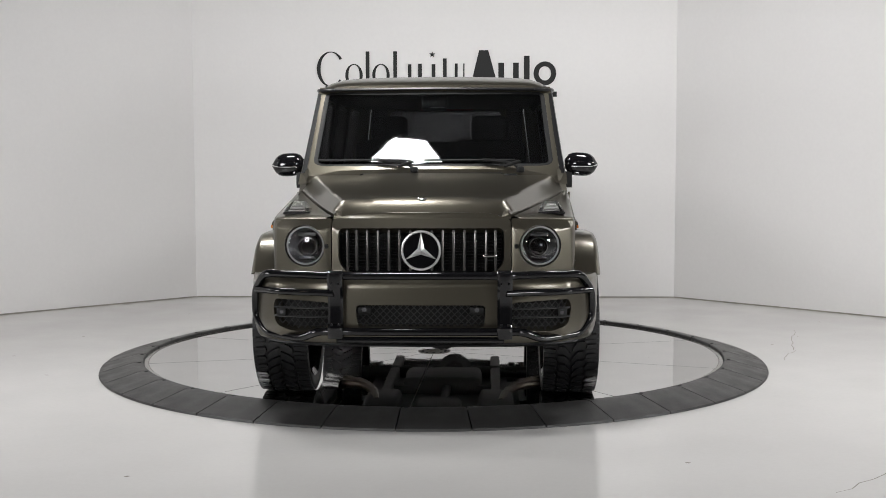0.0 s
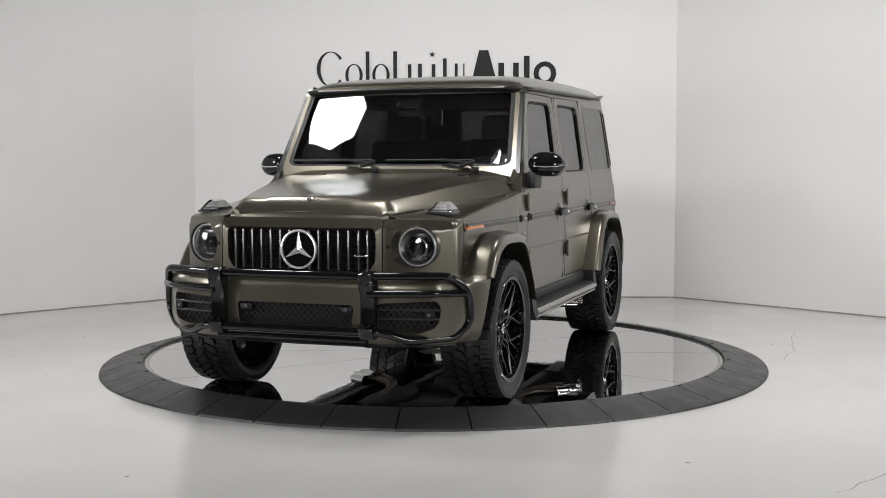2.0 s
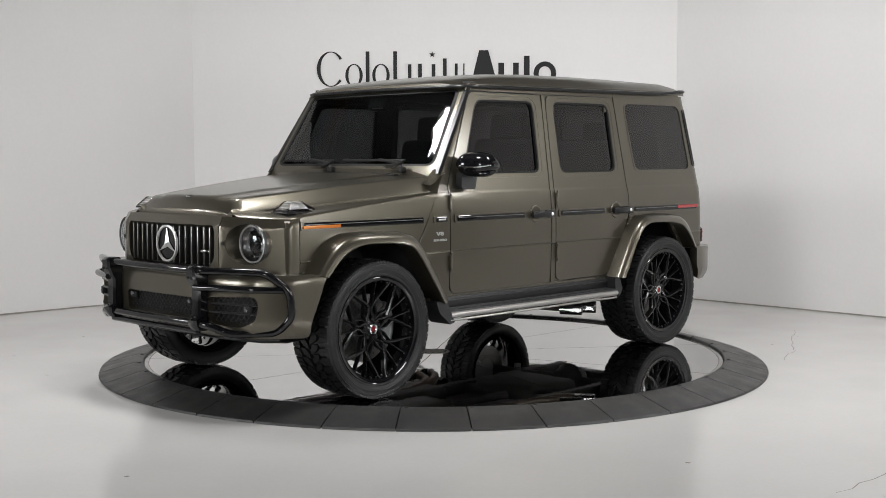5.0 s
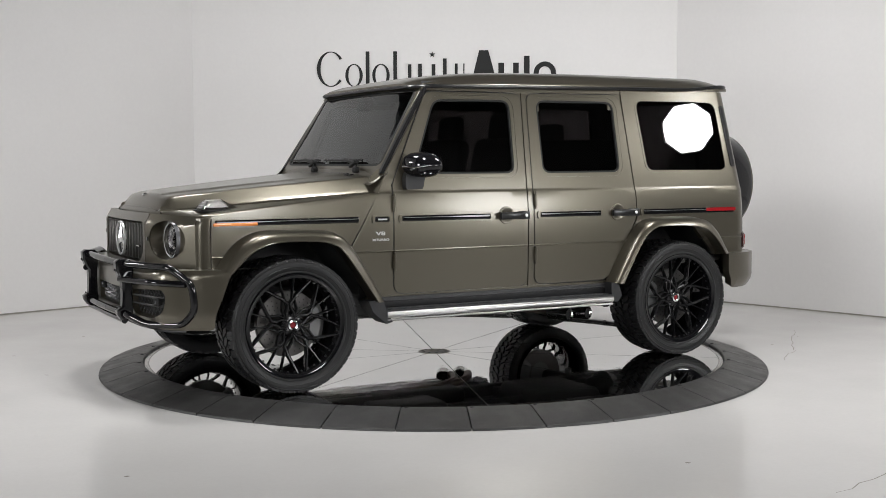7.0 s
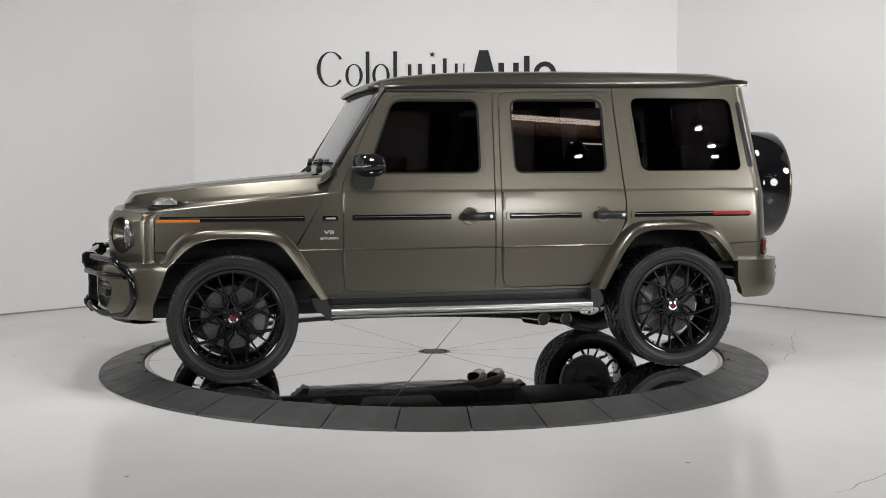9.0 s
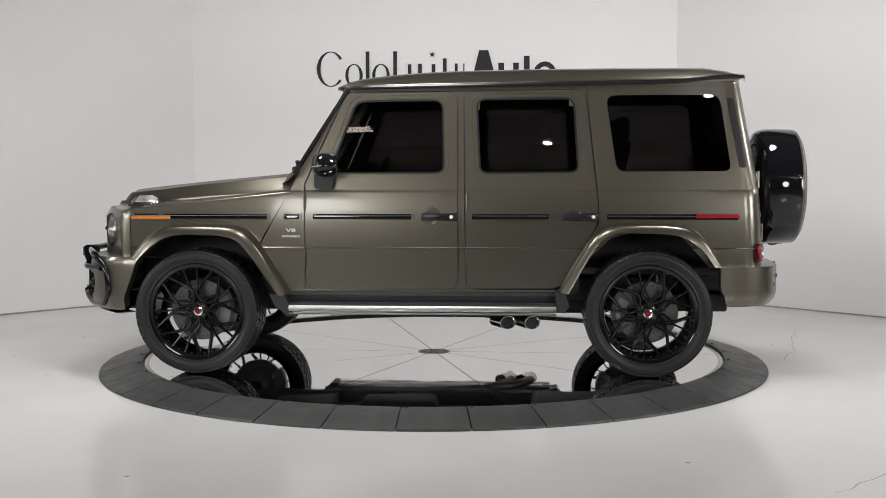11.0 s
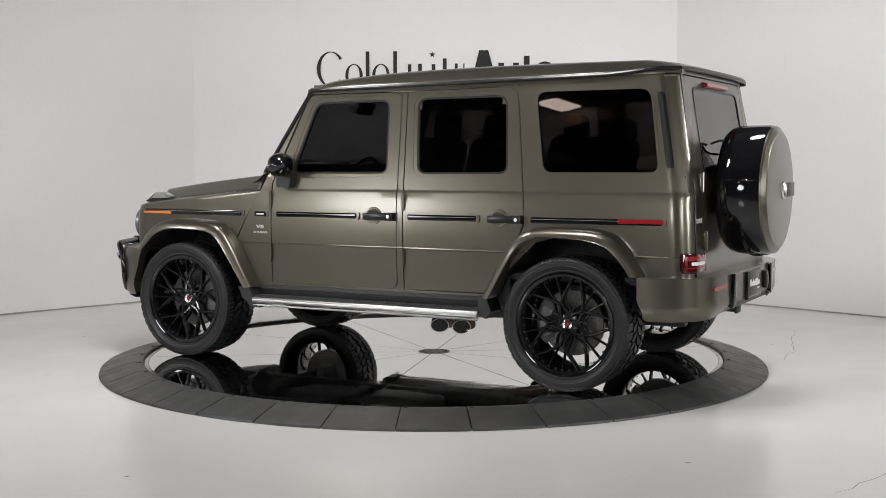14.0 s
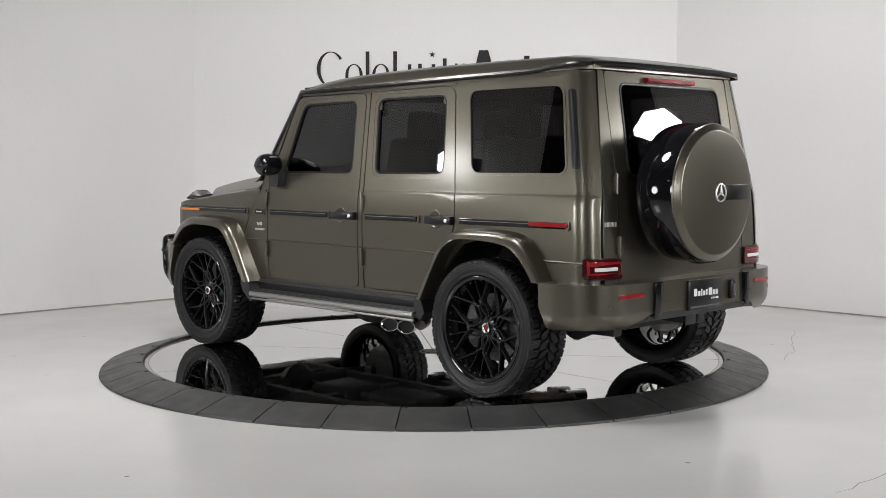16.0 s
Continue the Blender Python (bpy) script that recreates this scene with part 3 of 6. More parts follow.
def make_wheel(parent):
    """A wheel about its own centre, its outer face towards +y: tyre radius 0.405, rim 24 inches."""
    R = 0.404
    bm = lathe([(0.318, 0.145), (0.330, 0.150), (0.334, 0.144), (0.326, 0.134), (0.318, 0.128), (0.306, 0.10), (0.296, 0.03), (0.292, -0.10), (0.300, -0.13), (0.332, -0.145),
                (0.332, -0.15), (0.29, -0.13), (0.282, -0.10), (0.286, 0.03), (0.297, 0.10), (0.305, 0.145)], 72, "y", closed=True)
    squeeze = Matrix.Diagonal((0.935, 1, 0.935, 1))
    moved(bm, squeeze)
    wheel = part("wheel", bm, M_GLOSS, parent, "gloss black multi-spoke alloy wheel", angle=40)
    prof = [(0.295, 0.124), (0.310, 0.143), (0.316, 0.150), (0.322, 0.152), (0.327, 0.149), (0.345, 0.157), (0.362, 0.159), (0.380, 0.156), (0.392, 0.149), (0.398, 0.137), (0.388, 0.116), (0.386, 0.06), (0.386, -0.06), (0.387, -0.118), (0.393, -0.143),
            (0.384, -0.152), (0.360, -0.156), (0.334, -0.15), (0.295, -0.128)]
    part("tyre", lathe(prof, 96, "y"), M_TYRE, wheel, "black all-terrain tyre", angle=50)
    # two fine raised rings on the outer wall
    bm = lathe([(0.346, 0.1565), (0.348, 0.1590), (0.350, 0.1595), (0.352, 0.1575)], 96, "y")
    bm = lathe([(0.374, 0.1565), (0.376, 0.1590), (0.379, 0.1580), (0.381, 0.155)], 96, "y", bm)
    part("sidewall_ring", bm, M_TYRE, wheel)
    # tread blocks
    bm = bmesh.new()
    N = 44

    def block(poly, r0=0.384, r1=R):
        top, low = [], []
        for a, y in poly:
            rr = r1 - (0.0080 if abs(y) > 0.145 else (0.003 if abs(y) > 0.12 else 0))
            for lst, r in ((top, rr), (low, r0 - (0.012 if abs(y) > 0.145 else 0))):
                lst.append(bm.verts.new((r * math.cos(a), y, r * math.sin(a))))
        bm.faces.new(top)
        for i in range(len(top)):
            bm.faces.new((top[i - 1], top[i], low[i], low[i - 1]))

    P = 2 * math.pi / N
    for k in range(N):
        a = k * P
        w = 0.80 * P
        jog = 0.012 if k % 2 else -0.006
        for sgn in (1, -1):
            sh = a + (0 if sgn > 0 else P / 2)
            # shoulder block with a slot
            block([(sh, sgn * 0.086 + sgn * jog * 0.5), (sh + 0.4 * w, sgn * 0.078), (sh + 0.40 * w + 0.1 * P, sgn * 0.153), (sh + 0.1 * P, sgn * 0.153)])
            block([(sh + 0.47 * w, sgn * 0.080), (sh + w, sgn * 0.090), (sh + w + 0.1 * P, sgn * 0.153), (sh + 0.47 * w + 0.1 * P, sgn * 0.153)])
            # zigzag middle block
            c = a + (0.3 if sgn > 0 else 0.8) * P
            block([(c - 0.3 * P, sgn * 0.004), (c + 0.25 * w, sgn * 0.010), (c + 0.95 * w, sgn * 0.034), (c + 1.05 * w, sgn * 0.074 - sgn * jog * 0.4),
                   (c + 0.45 * w, sgn * 0.070), (c + 0.05 * P, sgn * 0.046)])
    part("tread", bm, M_TYRE, wheel, angle=30)
    # spokes: five stars of two strong arms, with two slim bars between them
    def spoke(points, width, depth, y_of):
        b = bmesh.new()
        rows = []
        k = len(points)
        for i, (r, a) in enumerate(points):
            p = Vector((r * math.cos(a), 0, r * math.sin(a)))
            r0, a0 = points[max(0, i - 1)]
            r1, a1 = points[min(k - 1, i + 1)]
            d = Vector((r1 * math.cos(a1) - r0 * math.cos(a0), 0, r1 * math.sin(a1) - r0 * math.sin(a0))).normalized()
            s = Vector((d.z, 0, -d.x))
            w = width[i]
            y = y_of(r)
            rows.append([p + s * w + Vector((0, y - 0.008, 0)), p + s * w * 0.45 + Vector((0, y, 0)), p - s * w * 0.45 + Vector((0, y, 0)), p - s * w + Vector((0, y - 0.008, 0)),
                         p - s * w * 0.8 + Vector((0, y - depth, 0)), p + s * w * 0.8 + Vector((0, y - depth, 0))])
        return loft(rows, close_u=True, cap=True)

    face = lambda r: 0.088 + 0.042 * max(0, (r - 0.05) / 0.25) ** 1.2
    D = math.radians
    for k in range(5):
        a = D(72 * k + 9)
        for sgn in (1, -1):
            b = spoke([(0.046, a + sgn * D(34)), (0.075, a + sgn * D(21)), (0.112, a + sgn * D(5)), (0.140, a + sgn * D(4)), (0.190, a + sgn * D(15.5)), (0.250, a + sgn * D(25.5)), (0.309, a + sgn * D(31))],
                      [0.0125, 0.0120, 0.0110, 0.0120, 0.0112, 0.0100, 0.0075], 0.038, face)
            part("spoke", moved(b, squeeze), M_SPOKE, wheel, angle=25)
            b = spoke([(0.118, a + sgn * D(5)), (0.160, a + sgn * D(8.5)), (0.230, a + sgn * D(9)), (0.307, a + sgn * D(9.3))],
                      [0.0070, 0.0070, 0.0062, 0.0056], 0.03, lambda r: face(r) - 0.006)
            part("slim_spoke", moved(b, squeeze), M_SPOKE, wheel, angle=25)
            b = spoke([(0.060, a + sgn * D(36)), (0.110, a + sgn * D(27)), (0.165, a + sgn * D(14)), (0.185, a + sgn * D(14.5))],
                      [0.0075, 0.0075, 0.0075, 0.0075], 0.03, lambda r: face(r) - 0.005)
            part("brace", moved(b, squeeze), M_SPOKE, wheel, angle=25)
    bm = lathe([(0.0, 0.084), (0.048, 0.084), (0.064, 0.078), (0.075, 0.06), (0.08, 0.0), (0.0, 0.0)], 40, "y")
    part("hub", bm, M_SPOKE, wheel)
    for k in range(5):
        a = D(72 * k + 18)
        bm = lathe([(0.0, 0.086), (0.009, 0.086), (0.0105, 0.08), (0.0105, 0.06)], 6, "y")
        part("wheel_bolt", moved(bm, Matrix.Translation((0.058 * math.cos(a), 0, 0.058 * math.sin(a)))), M_GLOSS, wheel)
    bm = lathe([(0.017, 0.098), (0.020, 0.102), (0.030, 0.100), (0.033, 0.094), (0.033, 0.08)], 36, "y")
    part("cap_ring", bm, M_CHROME, wheel, "bright metal cap ring")
    bm = lathe([(0.0, 0.099), (0.013, 0.098), (0.018, 0.094)], 30, "y")
    part("centre_cap", bm, M_CAPRED, wheel, "dark red centre cap")
    # rim rivets round the barrel lip
    bm = bmesh.new()
    box(bm, (0, 0, 0), (0.012, 0.01, 0.012), 0.002, seg=1)
    rivet = part("rim_rivet", bm, M_TRIM, wheel)
    rivet.matrix_basis = Matrix.Translation((0.278, 0.118, 0))
    for k in range(1, 40):
        a = 2 * math.pi * k / 40
        o = new("rim_rivet", rivet.data)
        o.parent = wheel
        o.matrix_basis = Matrix.Translation((0.278 * math.cos(a), 0.118, 0.278 * math.sin(a))) @ Matrix.Rotation(-a, 4, "Y")
    bm = lathe([(0.09, 0.018), (0.196, 0.018), (0.200, 0.014), (0.200, -0.012), (0.196, -0.016), (0.09, -0.016)], 60, "y", closed=True)
    part("brake_disc", bm, M_DISC, wheel, "drilled grey iron brake disc")
    bm = bmesh.new()
    for k in range(30):
        a = 2 * math.pi * k / 30
        for r in (0.118, 0.145, 0.172):
            aa = a + r * 3
            g = lathe([(0.0, 0.0188), (0.0045, 0.0188)], 6, "y")
            vs = {}
            for v in g.verts:
                vs[v] = bm.verts.new(v.co + Vector((r * math.cos(aa), 0, r * math.sin(aa))))
            for f in g.faces:
                bm.faces.new([vs[v] for v in f.verts])
            g.free()
    tagged(part("drill_holes", bm, M_SEAM, wheel), kind="stuff")
    bm = lathe([(0.0, 0.05), (0.07, 0.05), (0.095, 0.02), (0.095, -0.01), (0.0, -0.01)], 36, "y")
    part("disc_bell", bm, M_CALIPER, wheel)
    return wheel


def caliper(parent, x, sgn, rear):
    bm = bmesh.new()
    rows = []
    for i in range(9):
        a = radians((-38 if not rear else 142) + 76 * i / 8)
        c, s = math.cos(a), math.sin(a)
        f = 1 if 0 < i < 8 else 0.6
        rows.append([Vector((r * c, y * f, r * s)) for r, y in ((0.135, 0.05), (0.20, 0.055), (0.225, 0.04), (0.225, -0.05), (0.135, -0.05))])
    loft(rows, bm, close_u=True, cap=True)
    moved(bm, Matrix.Translation((x, sgn * 0.815, 0.404)) @ Matrix.Rotation(math.pi, 4, "Y"))
    part("brake_caliper", bm, M_CALIPER, parent, "grey brake caliper")


def flare(outl, inl, sgn):
    """A wheel-arch flare as a skin from the body out to its lip and back under it."""
    o = chaikin([(x, 0, z) for x, z in outl], 3)
    i = chaikin([(x, 0, z) for x, z in inl], 3)
    k = min(len(o), len(i))
    def resample(p, n):
        d = [0.0]
        for a, b in zip(p, p[1:]):
            d.append(d[-1] + (b - a).length)
        out = []
        for j in range(n):
            t = d[-1] * j / (n - 1)
            q = max(q for q in range(len(d)) if d[q] <= t + 1e-9)
            q = min(q, len(p) - 2)
            f = (t - d[q]) / max(1e-9, d[q + 1] - d[q])
            out.append(p[q].lerp(p[q + 1], f))
        return out
    o, i = resample(o, 40), resample(i, 40)
    rows = []
    for a, b in zip(o, i):
        yb = min(side_y(a.x, a.z), 0.868) - 0.008
        row = []
        for f, y in ((-0.02, yb), (0.03, yb + 0.022), (0.14, 0.945), (0.30, 0.968), (0.62, 0.980), (0.93, 0.986), (1.0, 0.982), (1.0, 0.955), (0.9, 0.90), (0.9, 0.84)):
            p = a.lerp(b, f)
            row.append(Vector((p.x, y * sgn, p.z)))
        rows.append(row)
    return loft(rows)


def car():
    root = tagged(new("suv"), "boxy satin olive off-road vehicle with black trim and wheels", "car")
    us_rear = [-1.84 - 0.012 * i for i in range(26)]
    for sgn, side in ((1, "left"), (-1, "right")):
        flipm = (lambda bm: bm) if sgn > 0 else mirror

        def skin(name, outl, holes, us=(), thick=0.03, m=M_PAINT, label="", bev=0.0035, lift=0.0, r=0.05, parent=root):
            bm = panel(rounded(outl, r), [rounded(h, r) for h in holes], side_map, us, SIDE_V, thick, bev, -1, lift)
            return part(name, flipm(bm), m, parent, label)

        # doors with window frames, glass and trim
        for nm, outl, win in (("front_door", FDOOR, FWIN), ("rear_door", RDOOR, RWIN)):
            w2 = rounded(win, 0.05)
            d = part(nm, flipm(panel(rounded(outl, 0.05), [grown(w2, 0.0350)], side_map, (), SIDE_V, 0.03, 0.004, -1)), M_PAINT, root)
            ringp = panel(grown(w2, 0.0342), [grown(w2, 0.0095)], side_map, (), SIDE_V, 0.03, 0.007, -1, -0.0015)
            part("window_surround", flipm(ringp), M_PAINT, d)
            ringp = panel(grown(w2, 0.0088), [grown(w2, -0.003)], side_map, (), SIDE_V, 0.03, 0.004, -1, -0.004)
            part("window_frame", flipm(ringp), M_SEAL, d, "black rubber window frame")
            o2 = rounded(outl, 0.05)
            seal = panel(grown(o2, 0.0045), [grown(o2, -0.004)], side_map, (), SIDE_V, 0.01, 0.0, -1, -0.005)
            part("door_seal", flipm(seal), M_SEAM, d, "black door gap seal")
            g = panel(grown(w2, 0.004), [], side_map, (), SIDE_V, 0.005, 0.0, -1, -0.018)
            part("window_pane", closed_pane(flipm(g)), M_TINT, d, "dark tinted glass")
        q = skin("rear_quarter_panel", QUARTER, [QWIN], us_rear)
        w2 = rounded(QWIN, 0.06)
        part("window_frame", flipm(panel(grown(w2, 0.012), [grown(w2, -0.003)], side_map, us_rear, SIDE_V, 0.02, 0.006, -1, 0.003)), M_PAINT, q)
        part("window_pane", closed_pane(flipm(panel(grown(w2, -0.001), [], side_map, (), SIDE_V, 0.005, 0.0, -1, -0.003))), M_TINT, q, "dark tinted glass")
        vent = [(-1.920, 1.764, 0.018), (-1.962, 1.764, 0.018), (-2.042, 1.325, 0.018), (-1.998, 1.325, 0.018)]
        part("air_vent", flipm(panel(rounded(vent, 0.012), [], side_map, us_rear, SIDE_V, 0.02, 0.003, -1, 0.006)), M_TRIM, q, "slim black air vent")
        slot = [(-1.934, 1.748, 0.006), (-1.948, 1.748, 0.006), (-2.027, 1.340, 0.006), (-2.013, 1.340, 0.006)]
        part("vent_slot", flipm(panel(rounded(slot, 0.006), [], side_map, us_rear, SIDE_V, 0.02, 0.002, -1, 0.0075)), M_VOID, q)
        skin("front_fender", FENDER, [], [1.0, 1.2, 1.4, 1.6, 1.8])
        skin("cowl_panel", COWL, [], ())
        # pillar strip between the doors, roof rail above them, sill below
        skin("b_pillar", [(-0.2275, 0.53, 0), (-0.2215, 1.815, 0), (-0.2545, 1.815, 0), (-0.2695, 0.53, 0)], [], (), bev=0.002)
        skin("roof_rail", [(0.53, 1.818, 0), (0.50, 1.862, 0), (-1.036, 1.866, 0), (-1.036, 1.828, 0), (-0.25, 1.818, 0)], [], (), bev=0.001)
        skin("sill", [(0.97, 0.50, 0), (0.93, 0.54, 0), (-0.87, 0.547, 0), (-0.90, 0.50, 0)], [], (), bev=0.002)
        # body colour behind the rounded door corners
        for x0, x1, z0, z1 in ((-0.15, -0.36, 1.70, 1.832), (-0.93, -1.10, 1.72, 1.845), (-0.14, -0.36, 0.535, 0.66), (0.84, 0.68, 0.535, 0.65)):
            skin("pillar_filler", [(x0, z0, 0), (x0, z1, 0), (x1, z1, 0), (x1, z0, 0)], [], (), thick=0.01, bev=0.0, lift=-0.008)
        # protective side strips
        for x0, x1 in ((0.735, 0.055), (-0.292, -0.822), (-1.148, -2.012), (1.925, 0.990)):
            body = rounded([(x0, 0.987), (x0, 1.040), (x1, 1.040), (x1, 0.987)], 0.018)
            st = part("side_strip", flipm(panel(body, [], side_map, us_rear if x1 < -1.9 else (), (), 0.012, 0.006, -1, 0.010)), M_PAINT, root, "slim side rubbing strip")
            ins = rounded([(x0 - 0.022, 0.996), (x0 - 0.022, 1.031), (x1 + 0.022, 1.031), (x1 + 0.022, 0.996)], 0.008)
            part("strip_insert", flipm(panel(ins, [], side_map, us_rear if x1 < -1.9 else (), (), 0.014, 0.009, -1, 0.0165)), M_GLOSS, st, "black insert")
            # slim raised ridge in grey, which paints in the highlight along the insert
            cl = rounded([(x0 - 0.030, 1.0175), (x0 - 0.030, 1.0205), (x1 + 0.030, 1.0205), (x1 + 0.030, 1.0175)], 0.001)
            part("strip_line", flipm(panel(cl, [], side_map, us_rear if x1 < -1.9 else (), (), 0.004, 0.0008, -1, 0.0185)), M_CALIPER, st)
            if x0 > 1.5:
                am = rounded([(1.915, 0.997), (1.915, 1.014), (1.652, 1.014), (1.652, 0.997)], 0.005)
                part("side_marker", flipm(panel(am, [], side_map, (), (), 0.01, 0.003, -1, 0.0200)), M_AMBER, st, "amber side marker lamp")
            if x1 < -2.0:
                am = rounded([(-1.725, 1.006), (-1.725, 1.030), (-2.002, 1.030), (-2.002, 1.006)], 0.006)
                part("side_marker", flipm(panel(am, [], side_map, us_rear, (), 0.01, 0.003, -1, 0.0200)), M_RED, st, "red side marker lamp")
        # badge plate on the cowl panel with a plain bar, and the engine lettering
        bp = part("badge_plate", flipm(panel(rounded([(0.918, 0.990), (0.918, 1.036), (0.790, 1.036), (0.790, 0.990)], 0.015), [], side_map, (), (), 0.01, 0.005, -1, 0.009)), M_PAINT, root)
        part("plate_insert", flipm(panel(rounded([(0.900, 0.997), (0.900, 1.029), (0.803, 1.029), (0.803, 0.997)], 0.008), [], side_map, (), (), 0.01, 0.003, -1, 0.012)), M_GLOSS, bp)
        part("badge_bar", flipm(panel(rounded([(0.88, 1.007), (0.88, 1.017), (0.82, 1.017), (0.82, 1.007)], 0.003), [], side_map, (), (), 0.004, 0.001, -1, 0.0155)), M_LETTER, bp, "small chrome badge bar")
        turn = pose(0, 0, 0, 90, 0, 180 if sgn > 0 else 0)
        word("engine_lettering", "V8", 0.031, 0.002, M_LETTER, root, Matrix.Translation((0.860, sgn * (side_y(0.86, 0.92) + 0.002), 0.924)) @ turn @ Matrix.Diagonal((1.85, 1, 1, 1)), 0.0008)
        word("engine_lettering", "BITURBO", 0.0185, 0.002, M_LETTER, root, Matrix.Translation((0.858, sgn * (side_y(0.86, 0.88) + 0.002), 0.886)) @ turn @ Matrix.Diagonal((1.5, 1, 1, 1)), 0.0006)
        # handles and hinges
        for hx in (-0.052, -0.952):
            bm = lathe([(0.0, -0.002), (0.030, -0.001), (0.046, 0.003), (0.052, 0.004), (0.057, 0.002), (0.059, -0.004)], 32, "y")
            y = side_y(hx, 1.012)
            hb = part("handle_bowl", flipm(moved(bm, Matrix.Translation((hx, y + 0.003, 1.016)))), M_PAINT, root, "round handle recess")
            bm = bmesh.new()
            box(bm, (hx - 0.045, y + 0.030, 1.014), (0.215, 0.024, 0.046), 0.008)
            box(bm, (hx - 0.045 + 0.085, y + 0.012, 1.014), (0.03, 0.03, 0.03), 0.005)
            box(bm, (hx - 0.045 - 0.085, y + 0.012, 1.014), (0.065, 0.05, 0.052), 0.006)
            hd = part("door_handle", flipm(bm), M_TRIM, root, "black pull door handle")
            bm = lathe([(0.0, 0.006), (0.009, 0.006), (0.0125, 0.0)], 16, "y")
            part("push_button", flipm(moved(bm, Matrix.Translation((hx - 0.130, y + 0.041, 1.014)))), M_BUTTON, hd, "chrome push button")
        for hx in (0.768, -0.275):
            for hz in (1.112, 0.748):
                bm = bmesh.new()
                y = side_y(hx, hz)
                box(bm, (hx, y + 0.008, hz), (0.020, 0.024, 0.085), 0.006)
                tube([(hx, y + 0.016, hz - 0.058), (hx, y + 0.016, hz + 0.058)], 0.0075, 10, bm=bm)
                part("door_hinge", flipm(bm), M_PAINT, root, "exposed door hinge")
        # wheel-arch flares and liners
        part("wheel_flare", flare(F_OUT, F_IN, sgn), M_PAINT, root, "satin olive wheel-arch flare", angle=45)
        part("wheel_flare", flare(R_OUTL, R_INL, sgn), M_PAINT, root, "satin olive wheel-arch flare", angle=45)
        for cx, inl in ((1.463, F_IN), (-1.428, R_INL)):
            arc = [(x, z) for x, z in inl]
            rows = []
            for x, z in [Vector((p.x, p.z)) for p in chaikin([(x, 0, z) for x, z in arc], 2)]:
                rows.append([Vector((x, sgn * y, z + (0.02 if y < 0.9 else 0.012))) for y in (0.945, 0.80, 0.42)] + [Vector((cx + (x - cx) * 0.9, sgn * 0.40, z * 0.6 + 0.1))])
            part("arch_liner", loft(rows), M_UNDER, root)
        # mud flap ahead of the step, step bar and black sill cladding
        bm = loft([[Vector((x, sgn * y, z)) for x, z in ((0.985, 0.52), (0.895, 0.52), (0.825, 0.385), (0.865, 0.375), (0.955, 0.45))] for y in (0.80, 0.965)], close_u=True, cap=True)
        part("mud_flap", bm, M_PLASTIC, root, "black plastic arch end piece")
        bm = loft([[Vector((x, sgn * y, z)) for x, z in ((-0.845, 0.54), (-0.905, 0.53), (-0.935, 0.45), (-0.90, 0.405), (-0.85, 0.42))] for y in (0.80, 0.95)], close_u=True, cap=True)
        part("mud_flap", bm, M_PLASTIC, root, "black plastic arch end piece")
        bm = bmesh.new()
        box(bm, (0.0, sgn * 0.858, 0.495), (1.78, 0.03, 0.07), 0.008)
        box(bm, (0.0, sgn * 0.868, 0.505), (1.76, 0.03, 0.012), 0.004)
        part("sill_cladding", bm, M_PLASTIC, root, "black ribbed sill cladding")
        sb = bmesh.new()
        box(sb, (0.0, sgn * 0.905, 0.448), (1.72, 0.115, 0.022), 0.008)
        step = part("step_board", sb, M_PLASTIC, root, "black ribbed side step")
        for k in range(5):
            bm = bmesh.new()
            box(bm, (0.0, sgn * (0.868 + 0.017 * k), 0.461), (1.68, 0.008, 0.006), 0.002)
            part("step_rib", bm, M_PLASTIC, step)
        bm = tube([(0.86, sgn * 0.955, 0.430), (-0.85, sgn * 0.955, 0.430)], 0.021, 14)
        part("step_rail", bm, M_SATIN, step, "brushed metal step tube")
        bm = tube([(0.86, sgn * 0.958, 0.398), (-0.85, sgn * 0.958, 0.398)], 0.008, 10)
        part("step_lip", bm, M_SATIN, step)
        # side exhaust tips
        for ex in (-0.545, -0.700):
            prof = [(0.040, 0.0), (0.043, 0.0), (0.043, -0.02), (0.041, -0.15), (0.035, -0.15), (0.034, -0.01)]
            bm = lathe(prof, 28, "y", closed=True)
            for v in bm.verts:
                v.co.x *= 1.35
            moved(bm, Matrix.Translation((ex, 0.885, 0.335)) @ Matrix.Rotation(radians(30), 4, "Z"))
            tip = part("exhaust_tip", flipm(bm), M_CHROME, root, "oval polished exhaust tip")
            # black disc put inside the tip, its colour standing in for the bore's shade
            bm = lathe([(0.0, -0.025), (0.0365, -0.025), (0.0365, -0.04)], 24, "y")
            for v in bm.verts:
                v.co.x *= 1.35
            moved(bm, Matrix.Translation((ex, 0.885, 0.335)) @ Matrix.Rotation(radians(30), 4, "Z"))
            part("tip_bore", flipm(bm), M_VOID, tip)
        bm = tube(chaikin([(-0.545, 0.76, 0.335), (-0.50, 0.6, 0.34), (-0.35, 0.5, 0.36), (0.0, 0.45, 0.37)], 2), 0.033, 10)
        tube(chaikin([(-0.70, 0.76, 0.335), (-0.62, 0.62, 0.34), (-0.45, 0.52, 0.36), (-0.2, 0.48, 0.37)], 2), 0.033, 10, bm=bm)
        part("exhaust_pipe", flipm(bm), M_PIPE, root, "stained steel exhaust pipe")
        bm = bmesh.new()
        box(bm, (-0.05, sgn * 0.42, 0.41), (0.75, 0.26, 0.13), 0.05, seg=3)
        part("muffler", bm, M_UNDER, root, "dark muffler box")
        # door mirror
        rows = []
